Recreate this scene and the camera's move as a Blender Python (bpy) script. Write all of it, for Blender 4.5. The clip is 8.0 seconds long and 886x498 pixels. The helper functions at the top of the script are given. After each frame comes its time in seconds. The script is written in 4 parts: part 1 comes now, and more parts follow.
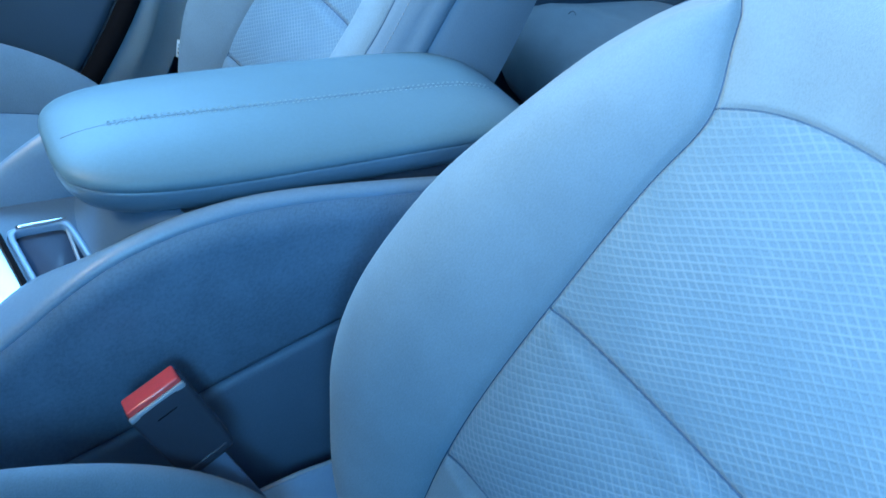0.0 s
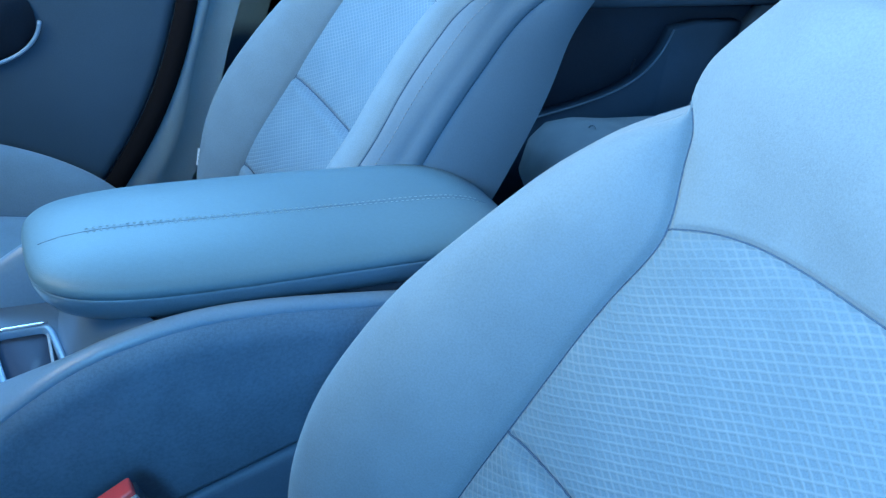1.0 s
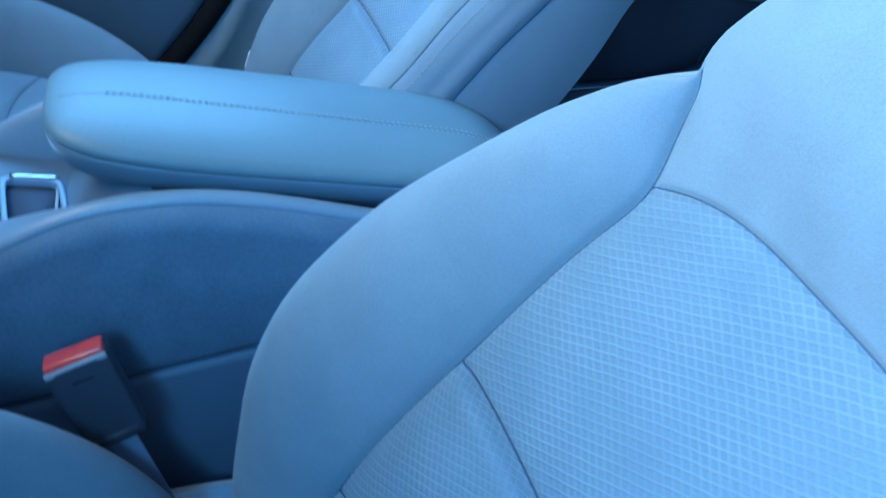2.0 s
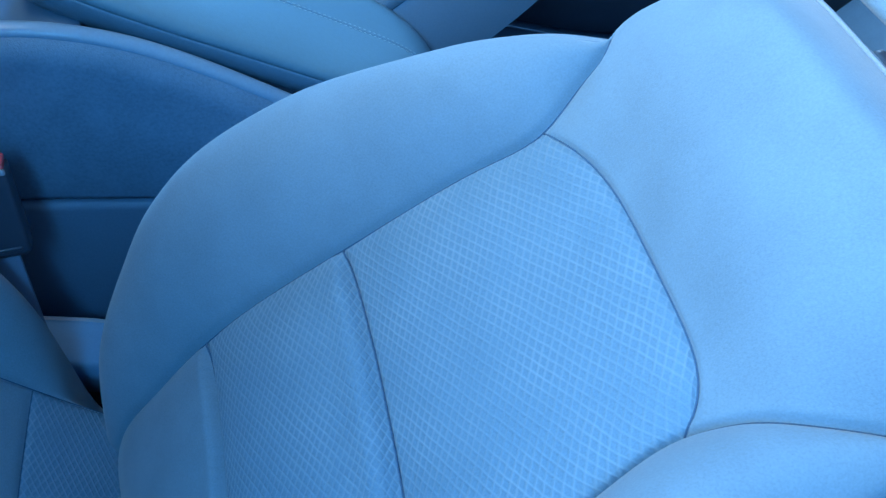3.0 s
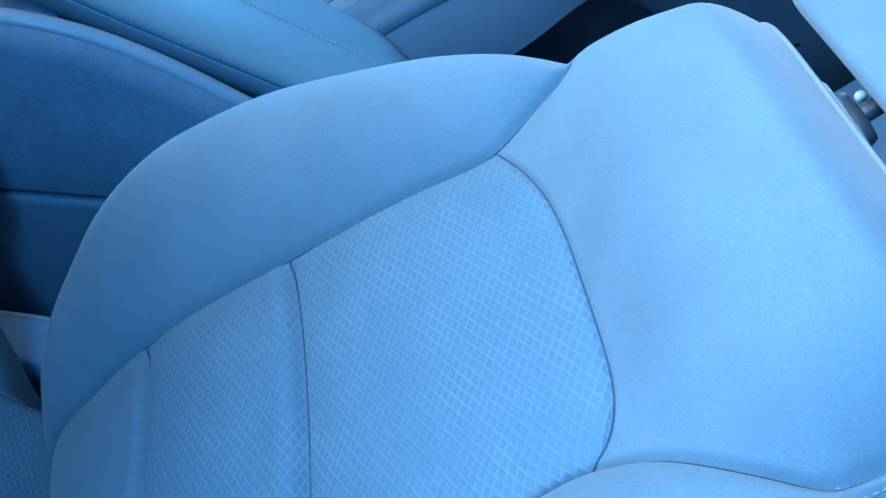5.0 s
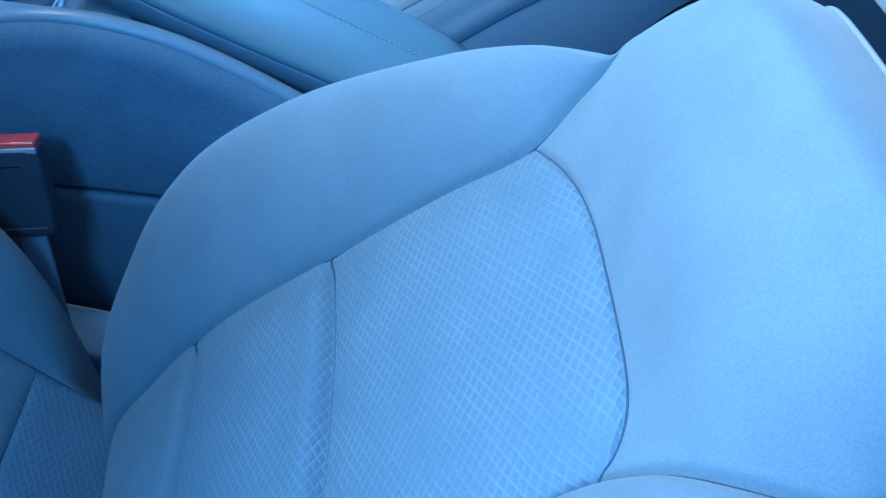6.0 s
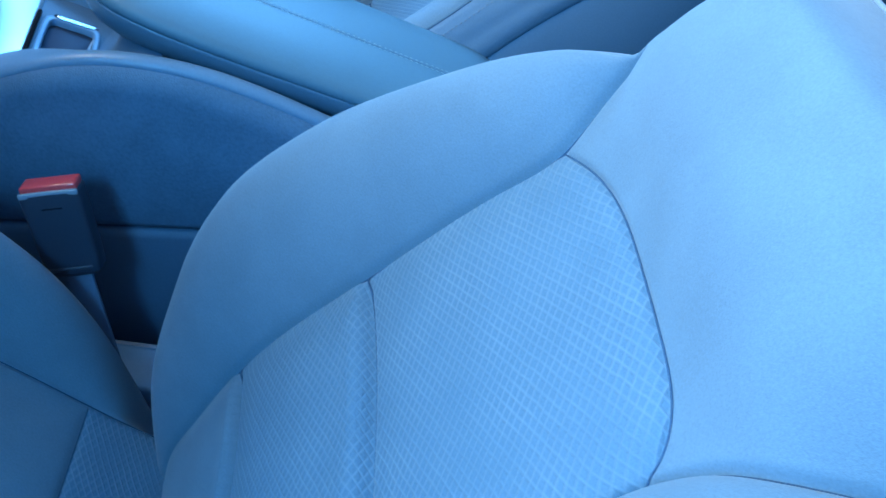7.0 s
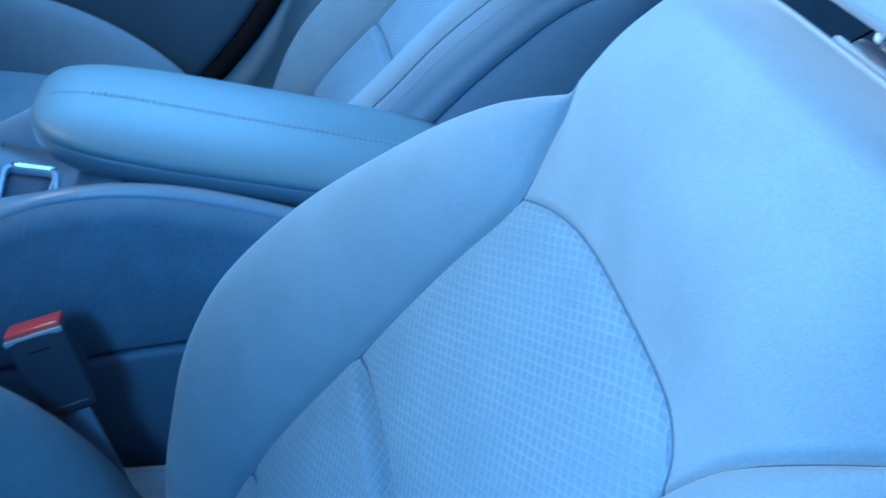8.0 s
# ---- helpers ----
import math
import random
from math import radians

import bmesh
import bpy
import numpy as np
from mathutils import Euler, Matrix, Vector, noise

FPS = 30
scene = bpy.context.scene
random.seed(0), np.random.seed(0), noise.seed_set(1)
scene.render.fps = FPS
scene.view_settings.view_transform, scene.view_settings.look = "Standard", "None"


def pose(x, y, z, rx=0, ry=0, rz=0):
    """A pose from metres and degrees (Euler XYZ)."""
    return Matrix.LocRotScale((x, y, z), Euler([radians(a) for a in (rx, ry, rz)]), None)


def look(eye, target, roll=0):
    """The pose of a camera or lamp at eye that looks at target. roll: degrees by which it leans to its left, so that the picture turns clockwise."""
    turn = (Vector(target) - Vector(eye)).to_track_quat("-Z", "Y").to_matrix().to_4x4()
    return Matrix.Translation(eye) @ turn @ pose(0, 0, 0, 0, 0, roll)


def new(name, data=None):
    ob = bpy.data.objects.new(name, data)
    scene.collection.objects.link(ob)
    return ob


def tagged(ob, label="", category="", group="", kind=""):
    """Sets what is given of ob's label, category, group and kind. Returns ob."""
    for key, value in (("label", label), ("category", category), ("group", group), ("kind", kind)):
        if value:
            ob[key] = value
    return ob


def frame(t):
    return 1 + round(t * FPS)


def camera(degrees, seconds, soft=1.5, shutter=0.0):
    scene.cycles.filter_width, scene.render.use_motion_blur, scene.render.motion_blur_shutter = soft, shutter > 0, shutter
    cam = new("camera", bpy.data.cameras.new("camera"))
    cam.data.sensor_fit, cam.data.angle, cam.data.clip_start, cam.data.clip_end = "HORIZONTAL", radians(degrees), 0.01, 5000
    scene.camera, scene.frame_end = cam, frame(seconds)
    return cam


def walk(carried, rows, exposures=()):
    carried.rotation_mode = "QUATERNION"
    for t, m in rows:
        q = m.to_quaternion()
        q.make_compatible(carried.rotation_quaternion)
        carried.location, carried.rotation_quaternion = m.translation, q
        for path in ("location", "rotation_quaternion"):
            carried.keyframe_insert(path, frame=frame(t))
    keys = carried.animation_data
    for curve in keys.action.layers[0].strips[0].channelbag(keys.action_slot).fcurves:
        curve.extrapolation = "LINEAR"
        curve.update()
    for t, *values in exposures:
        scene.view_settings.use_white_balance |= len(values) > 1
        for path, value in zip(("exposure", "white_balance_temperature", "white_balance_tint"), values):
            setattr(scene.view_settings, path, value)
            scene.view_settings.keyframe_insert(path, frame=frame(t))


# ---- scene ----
from mathutils.bvhtree import BVHTree

# ------------------------------------------------------------------ camera
cam = camera(54.6, 8.0, soft=1.3, shutter=0.25)
walk(cam, [
    (0, look((-0.2021, 0.2894, 0.9909), (0.4451, -0.1774, 0.3894), 9.42)),
    (0.3, look((-0.2068, 0.2586, 0.9988), (0.4769, -0.2009, 0.4323), 8.50)),
    (0.5, look((-0.2155, 0.2429, 1.0029), (0.4933, -0.2103, 0.4623), 7.35)),
    (0.8, look((-0.2164, 0.2228, 0.9985), (0.5190, -0.2141, 0.4804), 7.33)),
    (1, look((-0.2201, 0.2196, 0.9968), (0.5239, -0.2137, 0.4882), 7.67)),
    (1.2, look((-0.2185, 0.2094, 0.9985), (0.5269, -0.2159, 0.4850), 7.84)),
    (1.5, look((-0.2331, 0.2086, 0.9941), (0.5156, -0.1738, 0.4526), 8.92)),
    (1.7, look((-0.2428, 0.2031, 0.9865), (0.5052, -0.1676, 0.4360), 10.33)),
    (1.9, look((-0.2510, 0.1926, 0.9760), (0.4983, -0.1909, 0.4361), 14.14)),
    (2, look((-0.2542, 0.1816, 0.9821), (0.4861, -0.1989, 0.4279), 17.40)),
    (2.1, look((-0.2795, 0.2031, 0.9748), (0.4492, -0.2084, 0.4273), 22.68)),
    (2.2, look((-0.2915, 0.2049, 0.9773), (0.4241, -0.2154, 0.4192), 26.63)),
    (3.3, look((-0.2992, 0.1752, 1.0210), (0.3428, -0.3071, 0.4251), 37.72)),
    (3.5, look((-0.2921, 0.1423, 1.0260), (0.3459, -0.3211, 0.4110), 39.31)),
    (4, look((-0.2982, 0.1428, 1.0336), (0.3764, -0.3092, 0.4500), 37.63)),
    (4.5, look((-0.2994, 0.1264, 1.0279), (0.3902, -0.3099, 0.4499), 37.94)),
    (4.7, look((-0.3061, 0.1374, 1.0101), (0.3809, -0.3335, 0.4567), 39.19)),
    (5.8, look((-0.3131, 0.0945, 1.0142), (0.4075, -0.2629, 0.4201), 35.73)),
    (6, look((-0.3106, 0.0755, 1.0099), (0.4143, -0.2577, 0.4070), 35.35)),
    (6.5, look((-0.3172, 0.0753, 1.0123), (0.4053, -0.2329, 0.3935), 34.28)),
    (7, look((-0.3116, 0.0663, 1.0072), (0.4314, -0.2111, 0.3980), 29.31)),
    (7.2, look((-0.3127, 0.0671, 1.0081), (0.4376, -0.1697, 0.3908), 25.41)),
    (7.5, look((-0.3109, 0.0822, 1.0091), (0.4318, -0.1308, 0.3743), 21.13)),
    (7.6, look((-0.3172, 0.0777, 1.0056), (0.4463, -0.1304, 0.3942), 20.00)),
    (7.8, look((-0.3231, 0.0725, 1.0058), (0.4592, -0.1644, 0.4297), 18.97)),
    (8, look((-0.3260, 0.0672, 1.0158), (0.4634, -0.2153, 0.4707), 17.58)),
], exposures=[(0.0, 0.68, 8700, 10), (0.6, 0.46, 8500, 10), (2.0, 0.48, 8000, 10), (2.8, 0.24, 7100, 10), (8.0, 0.29, 7100, 10)])

# ------------------------------------------------------------------ sky and sun
world = bpy.data.worlds.new("sky")
scene.world = world
world.use_nodes = True
wn, wl = world.node_tree.nodes, world.node_tree.links
sky = wn.new("ShaderNodeTexSky")
sky.sky_type, sky.sun_disc = "NISHITA", False
SUN_ELEV, SUN_ROT = radians(74), radians(160)
sky.sun_elevation, sky.sun_rotation = SUN_ELEV, SUN_ROT
wn["Background"].inputs["Strength"].default_value = 0.05
wl.new(sky.outputs[0], wn["Background"].inputs["Color"])
sun = new("sun", bpy.data.lights.new("sun", "SUN"))
sun.data.energy, sun.data.angle, sun.data.color = 2.5, radians(0.5), (1.0, 0.95, 0.88)
sun.matrix_world = look((1.2 * math.sin(SUN_ROT), 1.2 * math.cos(SUN_ROT), 1.2 * math.tan(SUN_ELEV)), (0, 0, 0))


def window_light(name, eye, target, w, h, power, color):
    """An area lamp in an opening of the car, for the sky's light through it."""
    ob = new(name, bpy.data.lights.new(name, "AREA"))
    ob.data.shape, ob.data.size, ob.data.size_y = "RECTANGLE", w, h
    ob.data.energy, ob.data.color = power, color
    ob.matrix_world = look(eye, target)
    return ob


window_light("windshield_light", (0.10, 1.00, 1.25), (0.12, 0.0, 0.70), 1.15, 0.50, 25.5, (0.82, 0.93, 1.0))
window_light("driver_window_light", (-0.57, 0.67, 1.18), (0.3, -0.05, 0.70), 0.60, 0.34, 27.0, (0.06, 0.42, 1.0))
window_light("passenger_window_light", (1.16, 0.15, 1.17), (0.4, -0.1, 0.6), 0.8, 0.36, 15, (0.09, 0.42, 1.0))
window_light("rear_window_light", (1.14, -0.85, 1.17), (0.6, -0.9, 0.5), 0.7, 0.34, 6, (0.20, 0.50, 1.0))


# ------------------------------------------------------------------ materials
def node_material(name, base, rough=0.6, metal=0.0, grain=0.0, grain_scale=400.0, blotch=0.0, blotch_scale=9.0,
                  bump=0.0, bump_scale=600.0, sheen=0.0, spec=0.5, voronoi=False, clear=0.0):
    """Principled surface with fine grain and broad uneven tone, and a small relief, at real size."""
    m = bpy.data.materials.new(name)
    m.use_nodes = True
    n, l = m.node_tree.nodes, m.node_tree.links
    b = n["Principled BSDF"]
    b.inputs["Roughness"].default_value, b.inputs["Metallic"].default_value = rough, metal
    b.inputs["Sheen Weight"].default_value = sheen
    b.inputs["Specular IOR Level"].default_value = spec
    b.inputs["Coat Weight"].default_value = clear
    co = n.new("ShaderNodeTexCoord")
    fine = n.new("ShaderNodeTexNoise")
    fine.inputs["Scale"].default_value, fine.inputs["Detail"].default_value = grain_scale, 3.0
    broad = n.new("ShaderNodeTexNoise")
    broad.inputs["Scale"].default_value, broad.inputs["Detail"].default_value = blotch_scale, 4.0
    for t in (fine, broad):
        l.new(co.outputs["Object"], t.inputs["Vector"])
    f1 = n.new("ShaderNodeMapRange")
    f1.inputs[3].default_value, f1.inputs[4].default_value = 1 - grain, 1 + grain
    f1.inputs[1].default_value, f1.inputs[2].default_value = 0.25, 0.75
    l.new(fine.outputs[0], f1.inputs[0])
    f2 = n.new("ShaderNodeMapRange")
    f2.inputs[3].default_value, f2.inputs[4].default_value = 1 - blotch, 1 + blotch
    f2.inputs[1].default_value, f2.inputs[2].default_value = 0.3, 0.7
    l.new(broad.outputs[0], f2.inputs[0])
    mul = n.new("ShaderNodeMath")
    mul.operation = "MULTIPLY"
    l.new(f1.outputs[0], mul.inputs[0]), l.new(f2.outputs[0], mul.inputs[1])
    hue = n.new("ShaderNodeVectorMath")
    hue.operation = "SCALE"
    hue.inputs[0].default_value = base
    l.new(mul.outputs[0], hue.inputs["Scale"])
    l.new(hue.outputs[0], b.inputs["Base Color"])
    if bump:
        tex = n.new("ShaderNodeTexVoronoi" if voronoi else "ShaderNodeTexNoise")
        tex.inputs["Scale"].default_value = bump_scale
        l.new(co.outputs["Object"], tex.inputs["Vector"])
        bp = n.new("ShaderNodeBump")
        bp.inputs["Strength"].default_value, bp.inputs["Distance"].default_value = bump, 0.0006
        l.new(tex.outputs[0], bp.inputs["Height"])
        l.new(bp.outputs[0], b.inputs["Normal"])
    return m


def mesh_fabric(name, base, thread):
    """Seat-centre fabric: raised threads crossing in long diamonds, about 7 by 12 mm, over darker cells."""
    m = node_material(name, base, 0.85, grain=0.10, grain_scale=900, blotch=0.05, blotch_scale=14, sheen=0.15)
    n, l = m.node_tree.nodes, m.node_tree.links
    b = n["Principled BSDF"]
    uv = n.new("ShaderNodeTexCoord")
    wob = n.new("ShaderNodeTexNoise")
    wob.inputs["Scale"].default_value = 60
    l.new(uv.outputs["UV"], wob.inputs["Vector"])
    add = n.new("ShaderNodeVectorMath")
    add.operation = "MULTIPLY_ADD"
    add.inputs[1].default_value = (0.0020, 0.0020, 0)
    l.new(wob.outputs["Color"], add.inputs[0]), l.new(uv.outputs["UV"], add.inputs[2])
    masks = []
    for sign in (1, -1):
        dot = n.new("ShaderNodeVectorMath")
        dot.operation = "DOT_PRODUCT"
        dot.inputs[1].default_value = (1 / 0.0106, sign / 0.0068, 0)
        l.new(add.outputs[0], dot.inputs[0])
        pp = n.new("ShaderNodeMath")
        pp.operation = "PINGPONG"
        pp.inputs[1].default_value = 0.5
        l.new(dot.outputs["Value"], pp.inputs[0])
        mr = n.new("ShaderNodeMapRange")
        mr.interpolation_type = "SMOOTHSTEP"
        mr.inputs[1].default_value, mr.inputs[2].default_value = 0.0, 0.27
        mr.inputs[3].default_value, mr.inputs[4].default_value = 1.0, 0.0
        l.new(pp.outputs[0], mr.inputs[0])
        masks.append(mr)
    mx = n.new("ShaderNodeMath")
    mx.operation = "MAXIMUM"
    l.new(masks[0].outputs[0], mx.inputs[0]), l.new(masks[1].outputs[0], mx.inputs[1])
    node = n.new("ShaderNodeMath")                     # small knots where the threads cross
    node.operation = "MULTIPLY"
    l.new(masks[0].outputs[0], node.inputs[0]), l.new(masks[1].outputs[0], node.inputs[1])
    knot = n.new("ShaderNodeMath")
    knot.operation = "MULTIPLY_ADD"
    knot.inputs[1].default_value = 0.45
    l.new(node.outputs[0], knot.inputs[0]), l.new(mx.outputs[0], knot.inputs[2])
    mix = n.new("ShaderNodeMix")
    mix.data_type = "RGBA"
    src = b.inputs["Base Color"].links[0].from_socket
    l.new(src, mix.inputs[6])
    mix.inputs[7].default_value = (*thread, 1)
    sc = n.new("ShaderNodeMath")
    sc.operation = "MULTIPLY"
    patch = n.new("ShaderNodeTexNoise")
    patch.inputs["Scale"].default_value, patch.inputs["Detail"].default_value = 22, 3
    l.new(uv.outputs["UV"], patch.inputs["Vector"])
    amt = n.new("ShaderNodeMapRange")
    amt.inputs[1].default_value, amt.inputs[2].default_value = 0.32, 0.68
    amt.inputs[3].default_value, amt.inputs[4].default_value = 0.08, 0.32
    l.new(patch.outputs[0], amt.inputs[0])
    l.new(amt.outputs[0], sc.inputs[1])
    l.new(knot.outputs[0], sc.inputs[0])
    l.new(sc.outputs[0], mix.inputs[0])
    l.new(mix.outputs[2], b.inputs["Base Color"])
    bp = n.new("ShaderNodeBump")
    bp.inputs["Strength"].default_value, bp.inputs["Distance"].default_value = 0.5, 0.0010
    l.new(knot.outputs[0], bp.inputs["Height"])
    l.new(bp.outputs[0], b.inputs["Normal"])
    return m


FABRIC = node_material("blue_grey_cloth", (0.138, 0.236, 0.300), 0.9, grain=0.10, grain_scale=700, blotch=0.06, blotch_scale=26, bump=0.35, bump_scale=1200, sheen=0.2)
FABRIC_MESH = mesh_fabric("diamond_mesh_cloth", (0.100, 0.215, 0.297), (0.27, 0.40, 0.47))
SIDE_CLOTH = node_material("side_vinyl_cloth", (0.136, 0.245, 0.335), 0.75, grain=0.06, grain_scale=500, blotch=0.04, bump=0.2, bump_scale=900)
ARM_VINYL = node_material("armrest_vinyl", (0.098, 0.222, 0.284), 0.46, grain=0.04, grain_scale=300, blotch=0.04, bump=0.16, bump_scale=1100, voronoi=True)
PANEL = node_material("console_dark_panel", (0.106, 0.215, 0.310), 0.6, grain=0.13, grain_scale=300, blotch=0.10, blotch_scale=30, bump=0.55, bump_scale=620)
LOWER_PANEL = node_material("console_lower_plastic", (0.082, 0.165, 0.245), 0.5, grain=0.06, grain_scale=500, blotch=0.05, bump=0.3, bump_scale=1200)
RIM = node_material("console_rim_vinyl", (0.165, 0.30, 0.41), 0.34, grain=0.05, grain_scale=400, blotch=0.05, bump=0.25, bump_scale=900)
DARK = node_material("dark_moulded_plastic", (0.029, 0.0405, 0.0609), 0.5, grain=0.08, grain_scale=400, blotch=0.06, bump=0.2, bump_scale=900)
BLACK = node_material("black_rubber", (0.00515, 0.005, 0.00696), 0.9, grain=0.1, grain_scale=300, blotch=0.1, spec=0.15)
BUCKLE = node_material("buckle_plastic", (0.0338, 0.0495, 0.0739), 0.4, grain=0.05, grain_scale=500, blotch=0.05, bump=0.15, bump_scale=1500)
RED = node_material("red_push_button", (1.0, 0.09, 0.09), 0.25, grain=0.03, grain_scale=300, blotch=0.04, clear=0.6)
EDGE = node_material("pale_plastic_lip", (0.309, 0.378, 0.435), 0.35, grain=0.03, grain_scale=300, blotch=0.03)
CHROME = node_material("bright_chrome", (0.85, 0.87, 0.9), 0.12, 1.0, blotch=0.03)
SILVER = node_material("satin_silver_trim", (0.78, 0.82, 0.85), 0.28, 0.85, grain=0.03, grain_scale=500, blotch=0.04)
LID_SHELL = node_material("lid_shell_plastic", (0.100, 0.210, 0.285), 0.36, grain=0.06, grain_scale=500, blotch=0.05, bump=0.2, bump_scale=900)
ARM_THREAD = node_material("armrest_thread", (0.34, 0.48, 0.54), 0.8, grain=0.1, grain_scale=900, blotch=0.05)
STRAP = node_material("buckle_strap", (0.116, 0.18, 0.261), 0.6, grain=0.06, grain_scale=700, blotch=0.05)
PLATE = node_material("grey_plate", (0.219, 0.27, 0.313), 0.5, grain=0.04, blotch=0.04)
TRIM = node_material("pale_trim_plastic", (0.16, 0.34, 0.50), 0.28, grain=0.04, grain_scale=400, blotch=0.04, bump=0.1, bump_scale=900)
# dark colour for the shadow in the sewn creases
SEAM_SHADE = node_material("seam_crease_shade", (0.05, 0.11, 0.18), 0.9, grain=0.2, grain_scale=900, blotch=0.05, spec=0.1)
THREAD = node_material("pale_thread", (0.219, 0.28, 0.33), 0.8, grain=0.1, grain_scale=900, blotch=0.05)
CARPET = node_material("floor_carpet", (0.0193, 0.027, 0.0435), 0.95, grain=0.35, grain_scale=350, blotch=0.15, bump=0.8, bump_scale=700, spec=0.2)
DOOR_DARK = node_material("door_dark_panel", (0.036, 0.098, 0.158), 0.6, grain=0.08, grain_scale=500, blotch=0.06, bump=0.3, bump_scale=900)
# door colour darkened to paint in the shade of pocket and pull recess
DOOR_SHADE = node_material("door_recess_shade", (0.026, 0.050, 0.082), 0.6, grain=0.10, grain_scale=300, blotch=0.12, bump=0.3, bump_scale=700)
DOOR_UPPER = node_material("door_upper_vinyl", (0.070, 0.135, 0.190), 0.55, grain=0.08, grain_scale=400, blotch=0.08, bump=0.3, bump_scale=800)
PILLAR = node_material("pillar_trim", (0.36, 0.57, 0.68), 0.55, grain=0.05, grain_scale=500, blotch=0.04, bump=0.2, bump_scale=900)
HEADLINER = node_material("headliner_cloth", (0.257, 0.33, 0.4), 0.95, grain=0.08, grain_scale=600, blotch=0.04)
PAINT = node_material("outer_paint", (0.3, 0.378, 0.45), 0.3, grain=0.02, blotch=0.02, clear=0.5)
ASPHALT = node_material("asphalt", (0.05, 0.05, 0.052), 0.9, grain=0.3, grain_scale=150, blotch=0.2, blotch_scale=0.8, bump=0.6, bump_scale=200)
WELL = node_material("navy_well_plastic", (0.030, 0.060, 0.105), 0.55, grain=0.08, grain_scale=500, blotch=0.06, bump=0.2, bump_scale=900)
LABEL = node_material("white_label", (0.75, 0.8, 0.82), 0.6, grain=0.03, blotch=0.03)


# ------------------------------------------------------------------ helpers for building
def thing(name, at=(0, 0, 0)):
    ob = new(name)
    ob.empty_display_size = 0.05
    ob.location = at
    return ob


def finish(bm, name, smooth=True):
    bmesh.ops.recalc_face_normals(bm, faces=bm.faces)
    me = bpy.data.meshes.new(name)
    bm.to_mesh(me)
    bm.free()
    if smooth:
        me.polygons.foreach_set("use_smooth", [True] * len(me.polygons))
    return me


def part(name, bm, material, parent, label="", smooth=True):
    """One mesh object under a thing or a part, in its parent's own frame."""
    me = bm if isinstance(bm, bpy.types.Mesh) else finish(bm, name, smooth)
    if not me.materials:
        me.materials.append(material)
    ob = new(name, me)
    ob.parent = parent
    if label:
        tagged(ob, label)
    return ob


def solid(name, bm, material, label, category, kind="structure", smooth=True):
    me = finish(bm, name, smooth)
    me.materials.append(material)
    return tagged(new(name, me), label, category, kind=kind)


def box(lo, hi, bevel=0.004, seg=2):
    bm = bmesh.new()
    bmesh.ops.create_cube(bm, size=1.0)
    c = [(a + b) / 2 for a, b in zip(lo, hi)]
    d = [b - a for a, b in zip(lo, hi)]
    for v in bm.verts:
        v.co = Vector((c[0] + v.co.x * d[0], c[1] + v.co.y * d[1], c[2] + v.co.z * d[2]))
    if bevel:
        bmesh.ops.bevel(bm, geom=bm.edges[:], offset=bevel, segments=seg, affect="EDGES", profile=0.5)
    return bm


def sheet(grid, uv=None, close=False):
    """A quad sheet through rows of points."""
    bm = bmesh.new()
    vs = [[bm.verts.new(p) for p in row] for row in grid]
    lay = bm.loops.layers.uv.new("UVMap") if uv is not None else None
    for i in range(len(vs) - 1):
        n = len(vs[i])
        for j in range(n if close else n - 1):
            k = (j + 1) % n
            f = bm.faces.new((vs[i][j], vs[i][k], vs[i + 1][k], vs[i + 1][j]))
            if lay:
                for lp, (a, b) in zip(f.loops, ((i, j), (i, k), (i + 1, k), (i + 1, j))):
                    lp[lay].uv = uv[a][b]
    return bm


def loft(rings, caps=True):
    """A closed body through rings of equal length."""
    bm = sheet(rings, close=True)
    if caps:
        bm.verts.ensure_lookup_table()
        n = len(rings[0])
        m = len(rings)
        bm.faces.new([bm.verts[i] for i in range(n)])
        bm.faces.new([bm.verts[(m - 1) * n + i] for i in range(n)])
    return bm


def tube(points, radius, sides=8, close=False):
    """A round bead along points."""
    pts = [Vector(p) for p in points]
    rings = []
    up = Vector((0.123, 0.456, 0.88)).normalized()
    for i, p in enumerate(pts):
        a = pts[max(i - 1, 0)]
        b = pts[min(i + 1, len(pts) - 1)]
        t = (b - a).normalized()
        u = t.cross(up).normalized()
        w = t.cross(u)
        rings.append([p + radius * (math.cos(q) * u + math.sin(q) * w) for q in (2 * math.pi * k / sides for k in range(sides))])
    return loft(rings)


def spline(xs, ys):
    """A natural cubic through the knots, held level outside them."""
    x, y = np.array(xs, float), np.array(ys, float)
    n = len(x)
    a, r = np.zeros((n, n)), np.zeros(n)
    a[0, 0] = a[-1, -1] = 1
    h = np.diff(x)
    for i in range(1, n - 1):
        a[i, i - 1], a[i, i], a[i, i + 1] = h[i - 1], 2 * (h[i - 1] + h[i]), h[i]
        r[i] = 6 * ((y[i + 1] - y[i]) / h[i] - (y[i] - y[i - 1]) / h[i - 1])
    m = np.linalg.solve(a, r)

    def f(v):
        v = min(max(v, x[0]), x[-1])
        i = min(max(int(np.searchsorted(x, v)) - 1, 0), n - 2)
        p, q = (x[i + 1] - v) / h[i], (v - x[i]) / h[i]
        return float(p * y[i] + q * y[i + 1] + ((p ** 3 - p) * m[i] + (q ** 3 - q) * m[i + 1]) * h[i] ** 2 / 6)
    return f


def ease(n):
    """n steps from 0 to 1, close together at both ends."""
    return [0.5 - 0.5 * math.cos(math.pi * k / n) for k in range(n + 1)]


